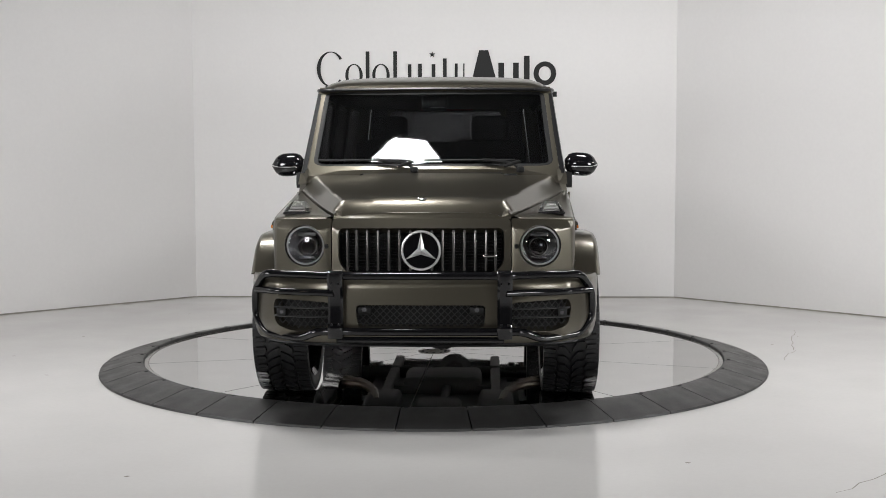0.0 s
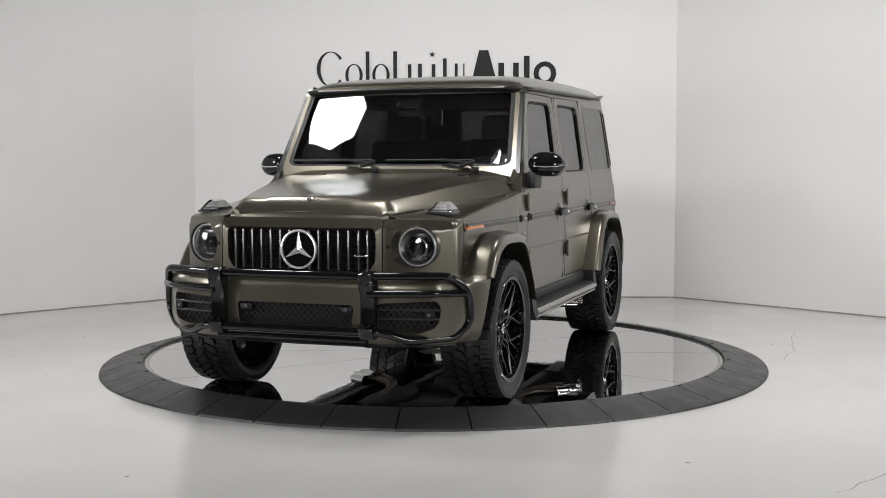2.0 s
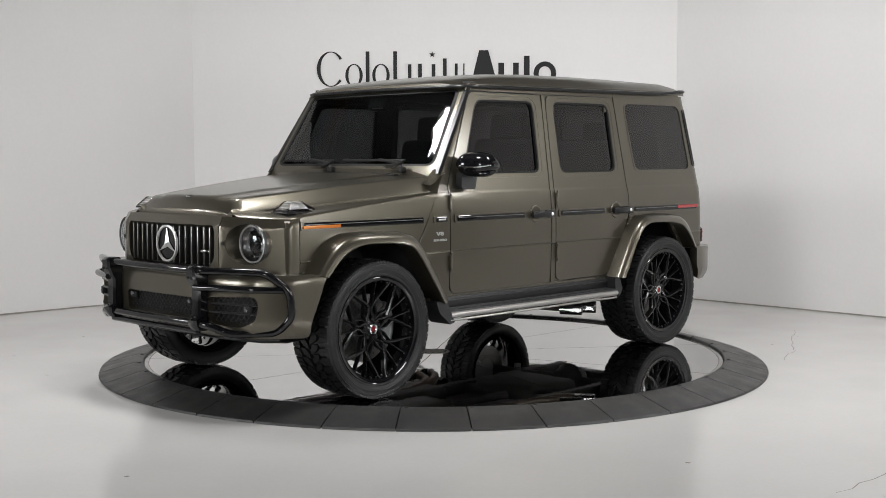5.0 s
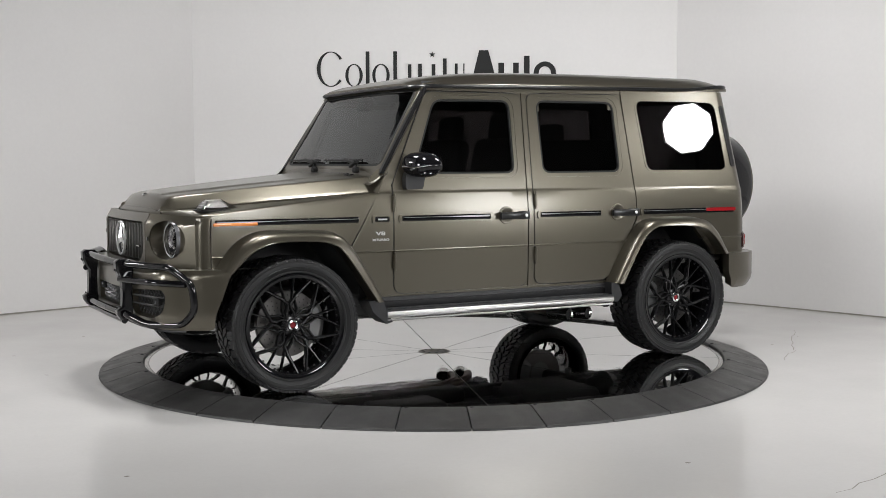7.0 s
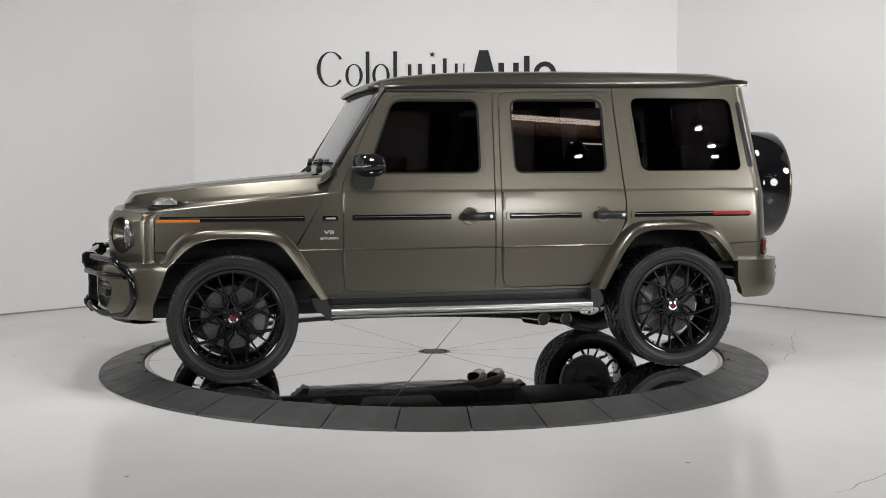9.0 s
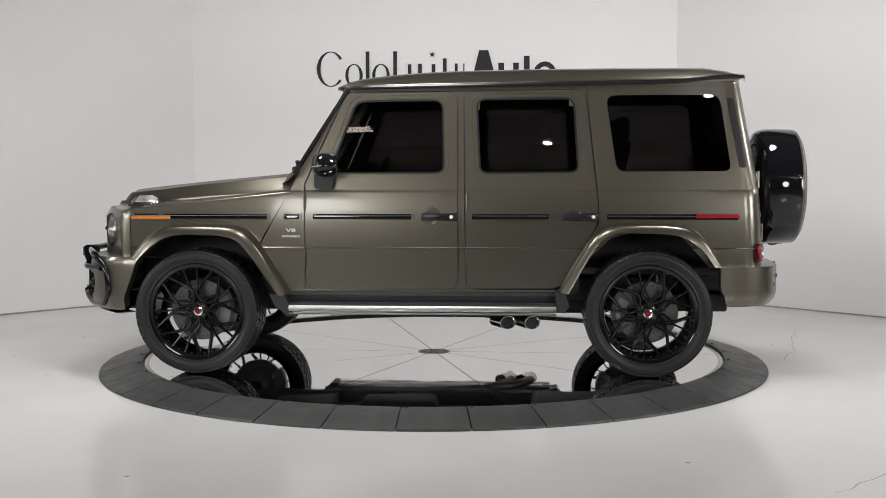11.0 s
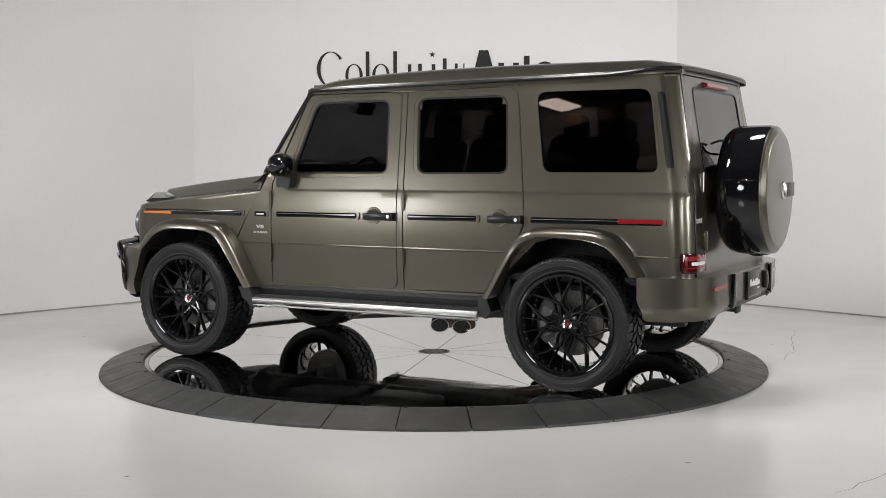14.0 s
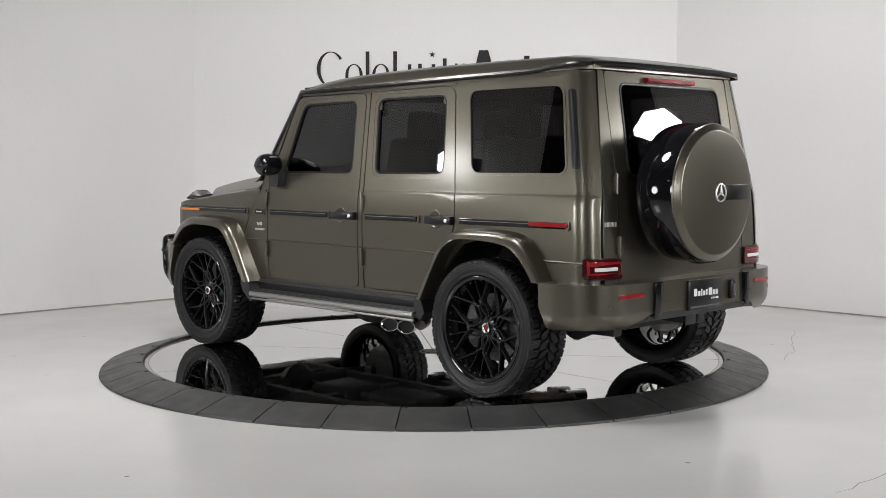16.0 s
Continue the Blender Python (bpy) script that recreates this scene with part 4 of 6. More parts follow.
        for i in range(10):
            t = i / 9
            y = 0.862 + 0.215 * t
            k = math.sqrt(max(0.03, 1 - abs(2 * t - 0.95) ** 3.2))
            cz = 1.352 - 0.010 * t
            row = []
            for j in range(16):
                a = 2 * math.pi * j / 16
                c, s = math.cos(a), math.sin(a)
                rx = 0.080 if c > 0 else 0.082
                row.append(Vector((0.650 - 0.066 * t + rx * math.copysign(abs(c) ** 0.8, c) * (0.5 + 0.5 * k), y * sgn, cz + 0.078 * k * math.copysign(abs(s) ** 0.75, s))))
            rows.append(row)
        mi = part("door_mirror", loft(rows, close_u=True, cap=True), M_GLOSS, root, "gloss black door mirror", angle=60)
        bm = bmesh.new()
        box(bm, (0.0, 0, 0), (0.006, 0.136, 0.088), 0.002)
        part("mirror_glass", moved(bm, Matrix.Translation((0.546, sgn * 0.968, 1.350)) @ Matrix.Rotation(sgn * 0.30, 4, "Z")), M_GLOSS, mi)
        bm = loft([[Vector((xx, sgn * yy, zz)) for xx, yy in ((x0, 0.855), (x0, 0.905), (x1, 0.915), (x1, 0.855))] for zz, x0, x1 in ((1.195, 0.690, 0.590), (1.215, 0.70, 0.580), (1.27, 0.70, 0.57), (1.30, 0.69, 0.575))], close_u=True, cap=True)
        part("mirror_foot", bm, M_PLASTIC, mi, "black mirror foot")
        pts = chaikin([(0.722, sgn * 0.90, 1.336), (0.706, sgn * 0.98, 1.332), (0.672, sgn * 1.050, 1.336), (0.62, sgn * 1.076, 1.345)], 2)
        part("mirror_lamp", tube(pts, 0.0055, 8), M_CHROME, mi, "slim turn signal strip")

    # ---------------------------------------------------- roof, bonnet, front and rear
    rows = []
    stations = [0.565, 0.555, 0.53, 0.49, 0.43, 0.35, 0.2, 0.05, -0.2, -0.7, -1.2, -1.6, -1.80, -1.93, -2.00, -2.035, -2.045]
    for x in stations:
        g = 1.842 + (0.54 - x) * 0.0145
        crown = lerp_table([(-2.0, 0.088), (-1.6, 0.095), (-1.2, 0.104), (-0.7, 0.110), (-0.2, 0.108), (0.05, 0.100), (0.2, 0.090), (0.35, 0.074), (0.45, 0.058), (0.52, 0.040), (0.56, 0.018)], x)
        if x < -1.75:
            crown *= max(0.25, 1 - ((-1.75 - x) / 0.32) ** 2 * 0.75)
        w = 0.775 if x > -1.85 else 0.775 - 0.055 * min(1, (-1.85 - x) / 0.19) ** 2
        w -= lerp_table([(0.36, 0.0), (0.43, 0.006), (0.49, 0.026), (0.53, 0.052), (0.565, 0.095)], x)
        half = [(0, 1.0), (0.25, 0.985), (0.48, 0.93), (0.58, 0.88), (0.655, 0.78), (0.712, 0.56), (0.748, 0.28), (0.775, 0.10), (0.780, 0.0)]
        row = [Vector((x, y / 0.78 * w, g + 0.012 + crown * f)) for y, f in half]
        rows.append([Vector((p.x, -p.y, p.z)) for p in row[:0:-1]] + row)
    part("roof", thicken(loft(rows), (0, 0, -0.02)), M_PAINT, root, "satin olive roof panel", angle=45)
    # black gutter round the roof
    for sgn in (1, -1):
        pts = [(0.566, sgn * 0.660, 1.843), (0.550, sgn * 0.718, 1.842), (0.505, sgn * 0.768, 1.842)] + [(x, sgn * 0.792, 1.842 + (0.54 - x) * 0.0145) for x in (0.42, 0.3, 0, -0.6, -1.2, -1.6)] + \
              [(-1.75, sgn * 0.790, 1.884), (-1.86, sgn * 0.785, 1.898), (-1.97, sgn * 0.768, 1.904), (-2.030, sgn * 0.715, 1.900)]
        part("roof_gutter", tube(chaikin(pts, 1), 0.0125, 8), M_TRIM, root, "black roof gutter strip")
    part("roof_gutter", tube([(0.566, -0.660, 1.843), (0.570, 0, 1.848), (0.566, 0.660, 1.843)], 0.010, 8), M_TRIM, root)
    part("roof_gutter", tube(chaikin([(-2.030, -0.715, 1.900), (-2.052, -0.5, 1.908), (-2.055, 0.5, 1.908), (-2.030, 0.715, 1.900)], 2), 0.016, 8), M_TRIM, root)

    rows = []
    for x in (2.148, 2.142, 2.135, 2.12, 2.10, 2.075, 2.05, 1.95, 1.8, 1.6, 1.4, 1.2, 1.05, 0.93, 0.885):
        half = hood_row(min(x, 2.135))
        for p in half:
            p.x = x - 0.03 * (p.y / 0.5) ** 2 * max(0, min(1, (x - 1.5) / 0.6))
        if x > 2.135:
            for p in half:
                p.z = min(p.z, 1.095) if x < 2.145 else min(p.z, 1.078)
        rows.append([Vector((p.x, -p.y, p.z)) for p in half[:0:-1]] + half)
    bonnet = part("bonnet", thicken(loft(rows), (0, 0, -0.02)), M_PAINT, root, "satin olive clamshell bonnet", angle=26)
    # bonnet emblem and washer jets
    bm = lathe([(0.020, 0.003), (0.024, 0.006), (0.028, 0.003), (0.028, 0)], 28, "z")
    lathe([(0, 0.002), (0.02, 0.002)], 28, "z", bm)
    box(bm, (0, 0, 0.004), (0.006, 0.044, 0.003))
    part("bonnet_emblem", moved(bm, Matrix.Translation((2.068, 0, 1.168)) @ Matrix.Rotation(radians(12), 4, "Y")), M_CHROME, bonnet, "small round chrome emblem")
    for y in (-0.42, 0.50):
        bm = bmesh.new()
        box(bm, (0.905, y, 1.283), (0.04, 0.08, 0.014), 0.004)
        part("washer_jet", bm, M_TRIM, bonnet)
    bm = bmesh.new()
    box(bm, (0.885, 0.05, 1.290), (0.02, 0.80, 0.012), 0.004)
    part("cowl_grille", bm, M_TRIM, root, "black slotted cowl grille")
    # cowl under the windscreen
    rows = [[Vector((x, y, z - 0.04 * (abs(y) / 0.86) ** 4)) for y in (-0.86, -0.6, -0.3, 0, 0.3, 0.6, 0.86)] for x, z in ((0.93, 1.262), (0.88, 1.285), (0.842, 1.318), (0.80, 1.335))]
    part("cowl", loft(rows), M_PAINT, root)

    # fender tops from the bonnet's edge to the side
    for sgn in (1, -1):
        rows = []
        for x in (2.12, 2.05, 1.985, 1.925, 1.7, 1.4, 1.1, 0.86):
            half = hood_row(x)
            e = half[-1]
            zt = 1.058 + (1.925 - x) * (1.172 - 1.058) / (1.925 - 0.858)
            yo = side_y(min(x, 1.925), 1.05) - 0.004
            if x > 1.93:
                zt -= 0.004
                yo = min(yo, 0.818 - 0.26 * max(0, (x - 1.985) / 0.135))
            rows.append([Vector((x, sgn * (e.y + 0.006), e.z - 0.012)), Vector((x, sgn * (e.y * 0.5 + yo * 0.5), (e.z + zt) / 2 + 0.006)),
                         Vector((x, sgn * (yo - 0.03), zt + 0.012)), Vector((x, sgn * (yo - 0.008), zt + 0.006)), Vector((x, sgn * yo, zt - 0.006)), Vector((x, sgn * yo, zt - 0.03))])
        part("fender_top", loft(rows), M_PAINT, root, angle=50)
        # turn signal lamp on the fender
        c = Vector((1.87, sgn * 0.705, 1.082))
        rows = []
        for z, xf, xb, yo in ((0.0, 0.092, -0.150, 0.072), (0.014, 0.090, -0.145, 0.070), (0.058, 0.048, -0.060, 0.042), (0.066, 0.038, -0.048, 0.034)):
            rows.append([c + Vector((dx, dy * yo, z)) for dx, dy in ((xf, -0.86), (xf, 0.86), (xf - 0.012, 1), (xb * 0.4, 1), (xb, 0.55), (xb, -0.55), (xb * 0.4, -1), (xf - 0.012, -1))])
        tl = part("turn_signal", loft(rows, close_u=True, cap=True), M_LENS, root, "clear fender-top turn signal", angle=18)
        bm = loft([[c + Vector((dx * k, dy * k, z)) for dx, dy in ((0.060, -0.042), (0.060, 0.042), (-0.075, 0.042), (-0.075, -0.042))] for k, z in ((1.0, 0.016), (0.9, 0.022), (0.55, 0.050))], close_u=True, cap=True)
        part("reflector", bm, M_LETTER, tl)
        for k in range(3):
            bm = bmesh.new()
            box(bm, c + Vector((0.074 - 0.012 * k, 0, 0.014 + 0.014 * k)), (0.006, 0.096 - 0.018 * k, 0.006), 0.002, seg=1)
            part("lamp_strip", bm, M_WHITE, tl)
        bm = bmesh.new()
        box(bm, c + Vector((-0.026, 0, 0.002)), (0.245, 0.150, 0.014), 0.006)
        part("lamp_base", bm, M_TRIM, tl)

    # front face: grille surround and headlamp panels, bowed in plan
    def face_map(y, z):
        a = abs(y)
        x = 2.236 - 0.022 * (a / 0.48) ** 2 if a < 0.48 else 2.214 - 0.205 * ((a - 0.48) / 0.33) ** 1.25
        return Vector((x - 0.6 * max(0, z - 1.005), y, z))
    U = [-0.48 + 0.08 * i for i in range(13)]
    gr = rounded([(-0.442, 0.985, 0.05), (-0.43, 1.015, 0.04), (0.43, 1.015, 0.04), (0.442, 0.985, 0.05), (0.442, 0.83, 0.08), (0.39, 0.775, 0.08), (-0.39, 0.775, 0.08), (-0.442, 0.83, 0.08)], 0.04)
    bm = panel(rounded([(-0.476, 0.735, 0), (-0.476, 1.066, 0.03), (0.476, 1.066, 0.03), (0.476, 0.735, 0)], 0.03), [gr], face_map, U, (1.005, 1.035), 0.05, 0.006)
    grille = part("grille_surround", bm, M_PAINT, root)
    bm = panel(grown(gr, 0.01), [], face_map, U, (), 0.02, 0.0, 1, -0.085)
    part("grille_backing", bm, M_VOID, grille)
    for k in range(14):
        z = 0.785 + k * 0.0165
        bm = bmesh.new()
        pts = [face_map(y, z) + Vector((-0.060, 0, 0)) for y in (-0.43, -0.2, 0, 0.2, 0.43)]
        part("grille_slat", tube(pts, 0.004, 6, bm=bm), M_TRIM, grille)
    for k in range(-7, 8):
        y = k * 0.0575
        if abs(k) == 7:
            y = math.copysign(0.395, k)
        if k == 0:
            continue
        segs = [(0.788, 1.004)] if abs(k) > 1 else [(0.788, 0.82), (0.975, 1.004)]
        for z0, z1 in segs:
            bm = bmesh.new()
            p = face_map(y, (z0 + z1) / 2)
            box(bm, p + Vector((-0.020, 0, 0)), (0.034, 0.013, z1 - z0), 0.005)
            part("grille_bar", bm, M_GRILLE, grille, "vertical metal grille bar")
    # round emblem: ring and three spokes
    ec = Matrix.Translation((2.228, 0, 0.897))
    bm = lathe([(0.094, 0.010), (0.098, 0.018), (0.106, 0.016), (0.108, 0.004), (0.094, 0.0)], 56, "x")
    em = part("emblem_ring", moved(bm, ec), M_EMBLEM, root, "large round chrome emblem")
    part("emblem_disc", moved(lathe([(0, 0.003), (0.096, 0.003), (0.096, -0.02)], 48, "x"), ec), M_GLOSS, em)
    for k in range(3):
        a = math.pi / 2 + k * 2 * math.pi / 3
        bm = bmesh.new()
        tip = bm.verts.new((0.010, 0.097 * math.cos(a), 0.097 * math.sin(a)))
        l = bm.verts.new((0.006, 0.021 * math.cos(a + 1.05), 0.021 * math.sin(a + 1.05)))
        r = bm.verts.new((0.006, 0.021 * math.cos(a - 1.05), 0.021 * math.sin(a - 1.05)))
        c = bm.verts.new((0.026, 0, 0))
        b = bm.verts.new((0.004, 0, 0))
        for f in ((c, l, tip), (c, tip, r), (b, tip, l), (b, r, tip)):
            bm.faces.new(f)
        part("emblem_spoke", moved(bm, ec), M_EMBLEM, em, angle=5)
    bm = bmesh.new()
    box(bm, face_map(0.365, 0.868) + Vector((0.002, 0, 0)), (0.012, 0.075, 0.012), 0.003)
    part("grille_badge", bm, M_CHROME, grille, "small chrome badge bar")
    for sgn in (1, -1):
        outl = rounded([(0.482 * sgn, 0.735, 0), (0.482 * sgn, 1.066, 0.01), (0.805 * sgn, 1.052, 0.05), (0.812 * sgn, 0.735, 0)], 0.03)
        hole = [Vector((sgn * 0.634 + 0.114 * math.cos(2 * math.pi * i / 40), 0.914 + 0.114 * math.sin(2 * math.pi * i / 40))) for i in range(40)]
        us = [sgn * (0.50 + 0.04 * i) for i in range(9)]
        hp = part("headlamp_panel", panel(outl, [hole], face_map, us, (1.005, 1.035), 0.09, 0.012), M_PAINT, root)
        # corner piece that turns to the side
        rows = []
        for z in (0.735, 0.85, 1.0, 1.04, 1.056):
            ys = side_y(1.925, min(z, 1.05))
            p0 = face_map(0.806, z)
            inn = 0.012 if z > 1.05 else 0
            rows.append([Vector((x - inn, sgn * (y - inn), z)) for x, y in ((p0.x, 0.806), (p0.x - 0.014, 0.818), (p0.x - 0.035, ys - 0.004), (1.930, ys))])
        part("front_corner", loft(rows), M_PAINT, root, angle=60)
        hc = Matrix.Translation((2.085, sgn * 0.634, 0.914)) @ Matrix.Rotation(sgn * 0.10, 4, 'Z')
        bm = lathe([(0.104, 0.0), (0.107, 0.014), (0.1055, 0.020), (0.100, 0.024), (0.0955, 0.018)], 48, "x")
        rows = []
        for i in range(48):
            a = 2 * math.pi * i / 48
            c, q = math.cos(a), math.sin(a)
            rows.append([face_map(sgn * 0.634 + 0.119 * c, 0.914 + 0.119 * q) + Vector((-0.003, 0, 0)), (face_map(sgn * 0.634 + 0.113 * c, 0.914 + 0.113 * q) + Vector((-0.004, 0, 0))).lerp(hc @ Vector((0.012, 0.112 * c, 0.112 * q)), 0.45),
                         hc @ Vector((0.012, 0.111 * c, 0.111 * q)), hc @ Vector((0.0, 0.106 * c, 0.106 * q))])
        rows.append(rows[0])
        part("headlamp_collar", loft(rows), M_PAINT, hp, angle=60)
        hl = part("headlamp", moved(bm, hc), M_RINGW, root, "round headlamp with light ring")
        part("lamp_bowl", moved(lathe([(0.0, -0.07), (0.05, -0.06), (0.09, -0.01), (0.112, 0.0), (0.114, 0.03)], 40, "x"), hc), M_LAMPIN, hl)
        part("projector_lens", moved(lathe([(0.0, 0.0), (0.022, -0.006), (0.036, -0.022), (0.04, -0.05)], 28, "x"), hc @ Matrix.Translation((0, sgn * -0.004, -0.008))), M_GLOSS, hl)
        part("projector_ring", moved(lathe([(0.040, -0.03), (0.046, -0.010), (0.052, -0.014), (0.052, -0.04)], 28, "x"), hc @ Matrix.Translation((0, sgn * -0.004, -0.008))), M_CHROME, hl)
        bm = bmesh.new()
        box(bm, (-0.03, 0, 0.060), (0.03, 0.10, 0.022), 0.006)
        box(bm, (-0.03, 0, -0.068), (0.03, 0.09, 0.018), 0.006)
        part("lamp_bracket", moved(bm, hc), M_LAMPIN, hl)
        part("lamp_lens", closed_pane(moved(lathe([(0.0, 0.040), (0.05, 0.036), (0.08, 0.028), (0.092, 0.022), (0.092, 0.018), (0.08, 0.024), (0.05, 0.032), (0.0, 0.036)], 40, "x"), hc)), M_LENS, hl, "clear lamp glass")
        bm = lathe([(0.0, 0.004), (0.011, 0.004), (0.013, 0.0)], 16, "x")
        part("parking_sensor", moved(bm, Matrix.Translation(face_map(sgn * 0.508, 0.918) + Vector((0.002, 0, 0)))), M_TRIM, hp)

    # front bumper with three meshed openings
    SU = [s for a in (0.25, 0.5, 0.6, 0.68, 0.77, 0.83, 0.9, 0.95, 1.0, 1.06, 1.12, 1.17) for s in (a, -a)] + [0]
    SVV = (0.42, 0.44, 0.46, 0.48, 0.50, 0.52, 0.70, 0.72, 0.735)
    holes = [rounded([(-0.345, 0.612), (0.345, 0.612), (0.335, 0.492), (-0.335, 0.492)], 0.03)]
    for sgn in (1, -1):
        holes.append(rounded([(sgn * 0.475, 0.625), (sgn * 0.80, 0.640), (sgn * 0.825, 0.60), (sgn * 0.805, 0.505), (sgn * 0.70, 0.465), (sgn * 0.52, 0.475), (sgn * 0.475, 0.52)], 0.035))
    outl = rounded([(-1.215, 0.752, 0), (1.215, 0.752, 0), (1.17, 0.62, 0.05), (1.08, 0.405, 0.04), (0.5, 0.405, 0), (-0.5, 0.405, 0), (-1.08, 0.405, 0.04), (-1.17, 0.62, 0.05)], 0.03)
    fb = part("front_bumper", panel(outl, holes, bump_map, SU, SVV, 0.06, 0.010), M_PAINT, root, "satin olive front bumper", angle=40)
    bm = loft([[bump_map(s, 0.750), bump_map(s, 0.750) + Vector((-0.10, -0.02 * math.copysign(min(1, abs(s)), s), 0.0)), bump_map(s, 0.750) + Vector((-0.30, -0.3 * math.copysign(max(0, abs(s) - 0.8), s), 0.0))] for s in [-1.215 + 0.081 * i for i in range(31)]])
    part("bumper_top", bm, M_PAINT, fb)
    def mesh_insert(s0, s1, z0, z1, depth):
        bm = bmesh.new()
        nz = int((z1 - z0) / 0.021) + 1
        pitch = 0.036
        k0, k1 = int(s0 / pitch) - 1, int(s1 / pitch) + 1
        for row in range(nz):
            z = z0 + row * (z1 - z0) / nz
            dz = (z1 - z0) / nz
            for k in range(k0, k1 + 1):
                s = k * pitch + (pitch / 2 if row % 2 else 0)
                for ds in (pitch / 2, -pitch / 2):
                    a, b = s, s + ds
                    if min(a, b) < s0 or max(a, b) > s1:
                        continue
                    pa, pb = bump_map(a, z) - Vector((depth, 0, 0)), bump_map(b, z + dz) - Vector((depth, 0, 0))
                    tube([pa, pb], 0.0028, 4, bm=bm, cap=False)
        return bm
    part("bumper_mesh", mesh_insert(-0.35, 0.35, 0.488, 0.616, 0.03), M_MESH, fb, "black honeycomb mesh")
    part("mesh_backing", panel(rounded([(-0.36, 0.63), (0.36, 0.63), (0.36, 0.48), (-0.36, 0.48)], 0.02), [], bump_map, SU, (), 0.01, 0, 1, -0.058), M_VOID, fb)
    for sgn in (1, -1):
        a, b = sorted((sgn * 0.46, sgn * 0.835))
        part("bumper_mesh", mesh_insert(a, b, 0.462, 0.645, 0.035), M_MESH, fb, "black honeycomb mesh")
        part("mesh_backing", panel(rounded([(a, 0.66), (b, 0.66), (b, 0.45), (a, 0.45)], 0.02), [], bump_map, SU, (), 0.01, 0, 1, -0.058), M_VOID, fb)
        for z in (0.592, 0.545):
            bm = bmesh.new()
            pts = [bump_map(sgn * s, z) + Vector((-0.004, 0, 0)) for s in (0.485, 0.55, 0.62, 0.69, 0.76, 0.81)]
            part("bumper_fin", tube(pts, 0.006, 6, bm=bm), M_FIN, fb, "dark horizontal fin")
        p = bump_map(sgn * 0.755, 0.568)
        bm = bmesh.new()
        box(bm, p + Vector((-0.010, 0, 0)), (0.03, 0.055, 0.048), 0.006, Matrix.Rotation(sgn * 0.3, 4, "Z"))
        sn = part("sensor_block", bm, M_SEAL, fb)
        bm = lathe([(0, 0.006), (0.010, 0.006), (0.012, 0)], 14, "x")
        part("parking_sensor", moved(bm, Matrix.Translation(p + Vector((0.004, 0, 0)))), M_LAMPIN, sn)
        p = bump_map(sgn * 0.298, 0.585)
        bm = bmesh.new()
        box(bm, p + Vector((-0.018, 0, -0.004)), (0.02, 0.075, 0.042), 0.008)
        sn = part("sensor_block", bm, M_SEAL, fb)
        bm = lathe([(0, 0.006), (0.012, 0.006), (0.015, 0)], 14, "x")
        part("parking_sensor", moved(bm, Matrix.Translation(p + Vector((-0.006, 0, 0.002)))), M_LAMPIN, sn)
    bm = bmesh.new()
    rows = [[bump_map(s, 0.405) + Vector((dx, 0, dz)) for dx, dz in ((-0.015, 0.01), (-0.005, -0.012), (-0.06, -0.03), (-0.20, -0.02))] for s in [-0.9 + 0.15 * i for i in range(13)]]
    part("bumper_lip", loft(rows, bm), M_PLASTIC, fb, "black lower bumper lip")

    # gloss black bull bar
    bar = tagged(new("bull_bar"), "gloss black tubular bull bar")
    bar.parent = root
    bar.matrix_basis = Matrix.Translation((-0.032, 0, 0))
    hoop = [(2.385, 0.10, 0.772), (2.375, 0.46, 0.772), (2.205, 0.850, 0.770), (2.10, 0.918, 0.672), (2.085, 0.922, 0.525), (2.135, 0.850, 0.440), (2.29, 0.645, 0.428), (2.37, 0.535, 0.478), (2.385, 0.10, 0.478)]
    for sgn in (1, -1):
        pts = bent([(x, sgn * y, z) for x, y, z in hoop], 0.045)
        part("bar_hoop", tube(pts, 0.0215, 12), M_GLOSS, bar)
        pts = bent([(2.392, sgn * 0.45, 0.682), (2.285, sgn * 0.775, 0.682), (2.135, sgn * 0.908, 0.676)], 0.06)
        part("bar_rail", tube(pts, 0.0185, 12), M_GLOSS, bar)
        # upright plate with clamps
        rows = []
        for z, x0, x1 in ((0.440, 2.33, 2.39), (0.470, 2.325, 2.412), (0.50, 2.325, 2.415), (0.52, 2.33, 2.385), (0.60, 2.33, 2.382), (0.67, 2.33, 2.384), (0.695, 2.325, 2.40), (0.74, 2.32, 2.418), (0.785, 2.33, 2.420), (0.800, 2.345, 2.400)):
            rows.append([Vector((x0, sgn * 0.405, z)), Vector((x1 - 0.012, sgn * 0.405, z)), Vector((x1, sgn * 0.417, z)), Vector((x1, sgn * 0.471, z)), Vector((x1 - 0.012, sgn * 0.483, z)), Vector((x0, sgn * 0.483, z))])
        part("bar_upright", loft(rows, close_u=True, cap=True), M_GLOSS, bar, angle=40)
        for z in (0.515, 0.735):
            for y in (0.425, 0.463):
                bm = lathe([(0, 0.006), (0.007, 0.006), (0.008, 0)], 8, "x")
                part("bar_bolt", moved(bm, Matrix.Translation((2.392 if z < 0.6 else 2.415, sgn * y, z))), M_TRIM, bar)
    part("bar_rail", tube([(2.385, -0.12, 0.772), (2.385, 0.12, 0.772)], 0.0215, 12), M_GLOSS, bar)
    part("bar_rail", tube([(2.385, -0.12, 0.478), (2.385, 0.12, 0.478)], 0.0215, 12), M_GLOSS, bar)
    part("bar_rail", tube([(2.365, -0.44, 0.432), (2.365, 0.44, 0.432)], 0.018, 12), M_GLOSS, bar)

    # ---------------------------------------------------- windscreen, pillars, wipers
    WS0, WS1 = Vector((0.828, 0, 1.325)), Vector((0.535, 0, 1.842))
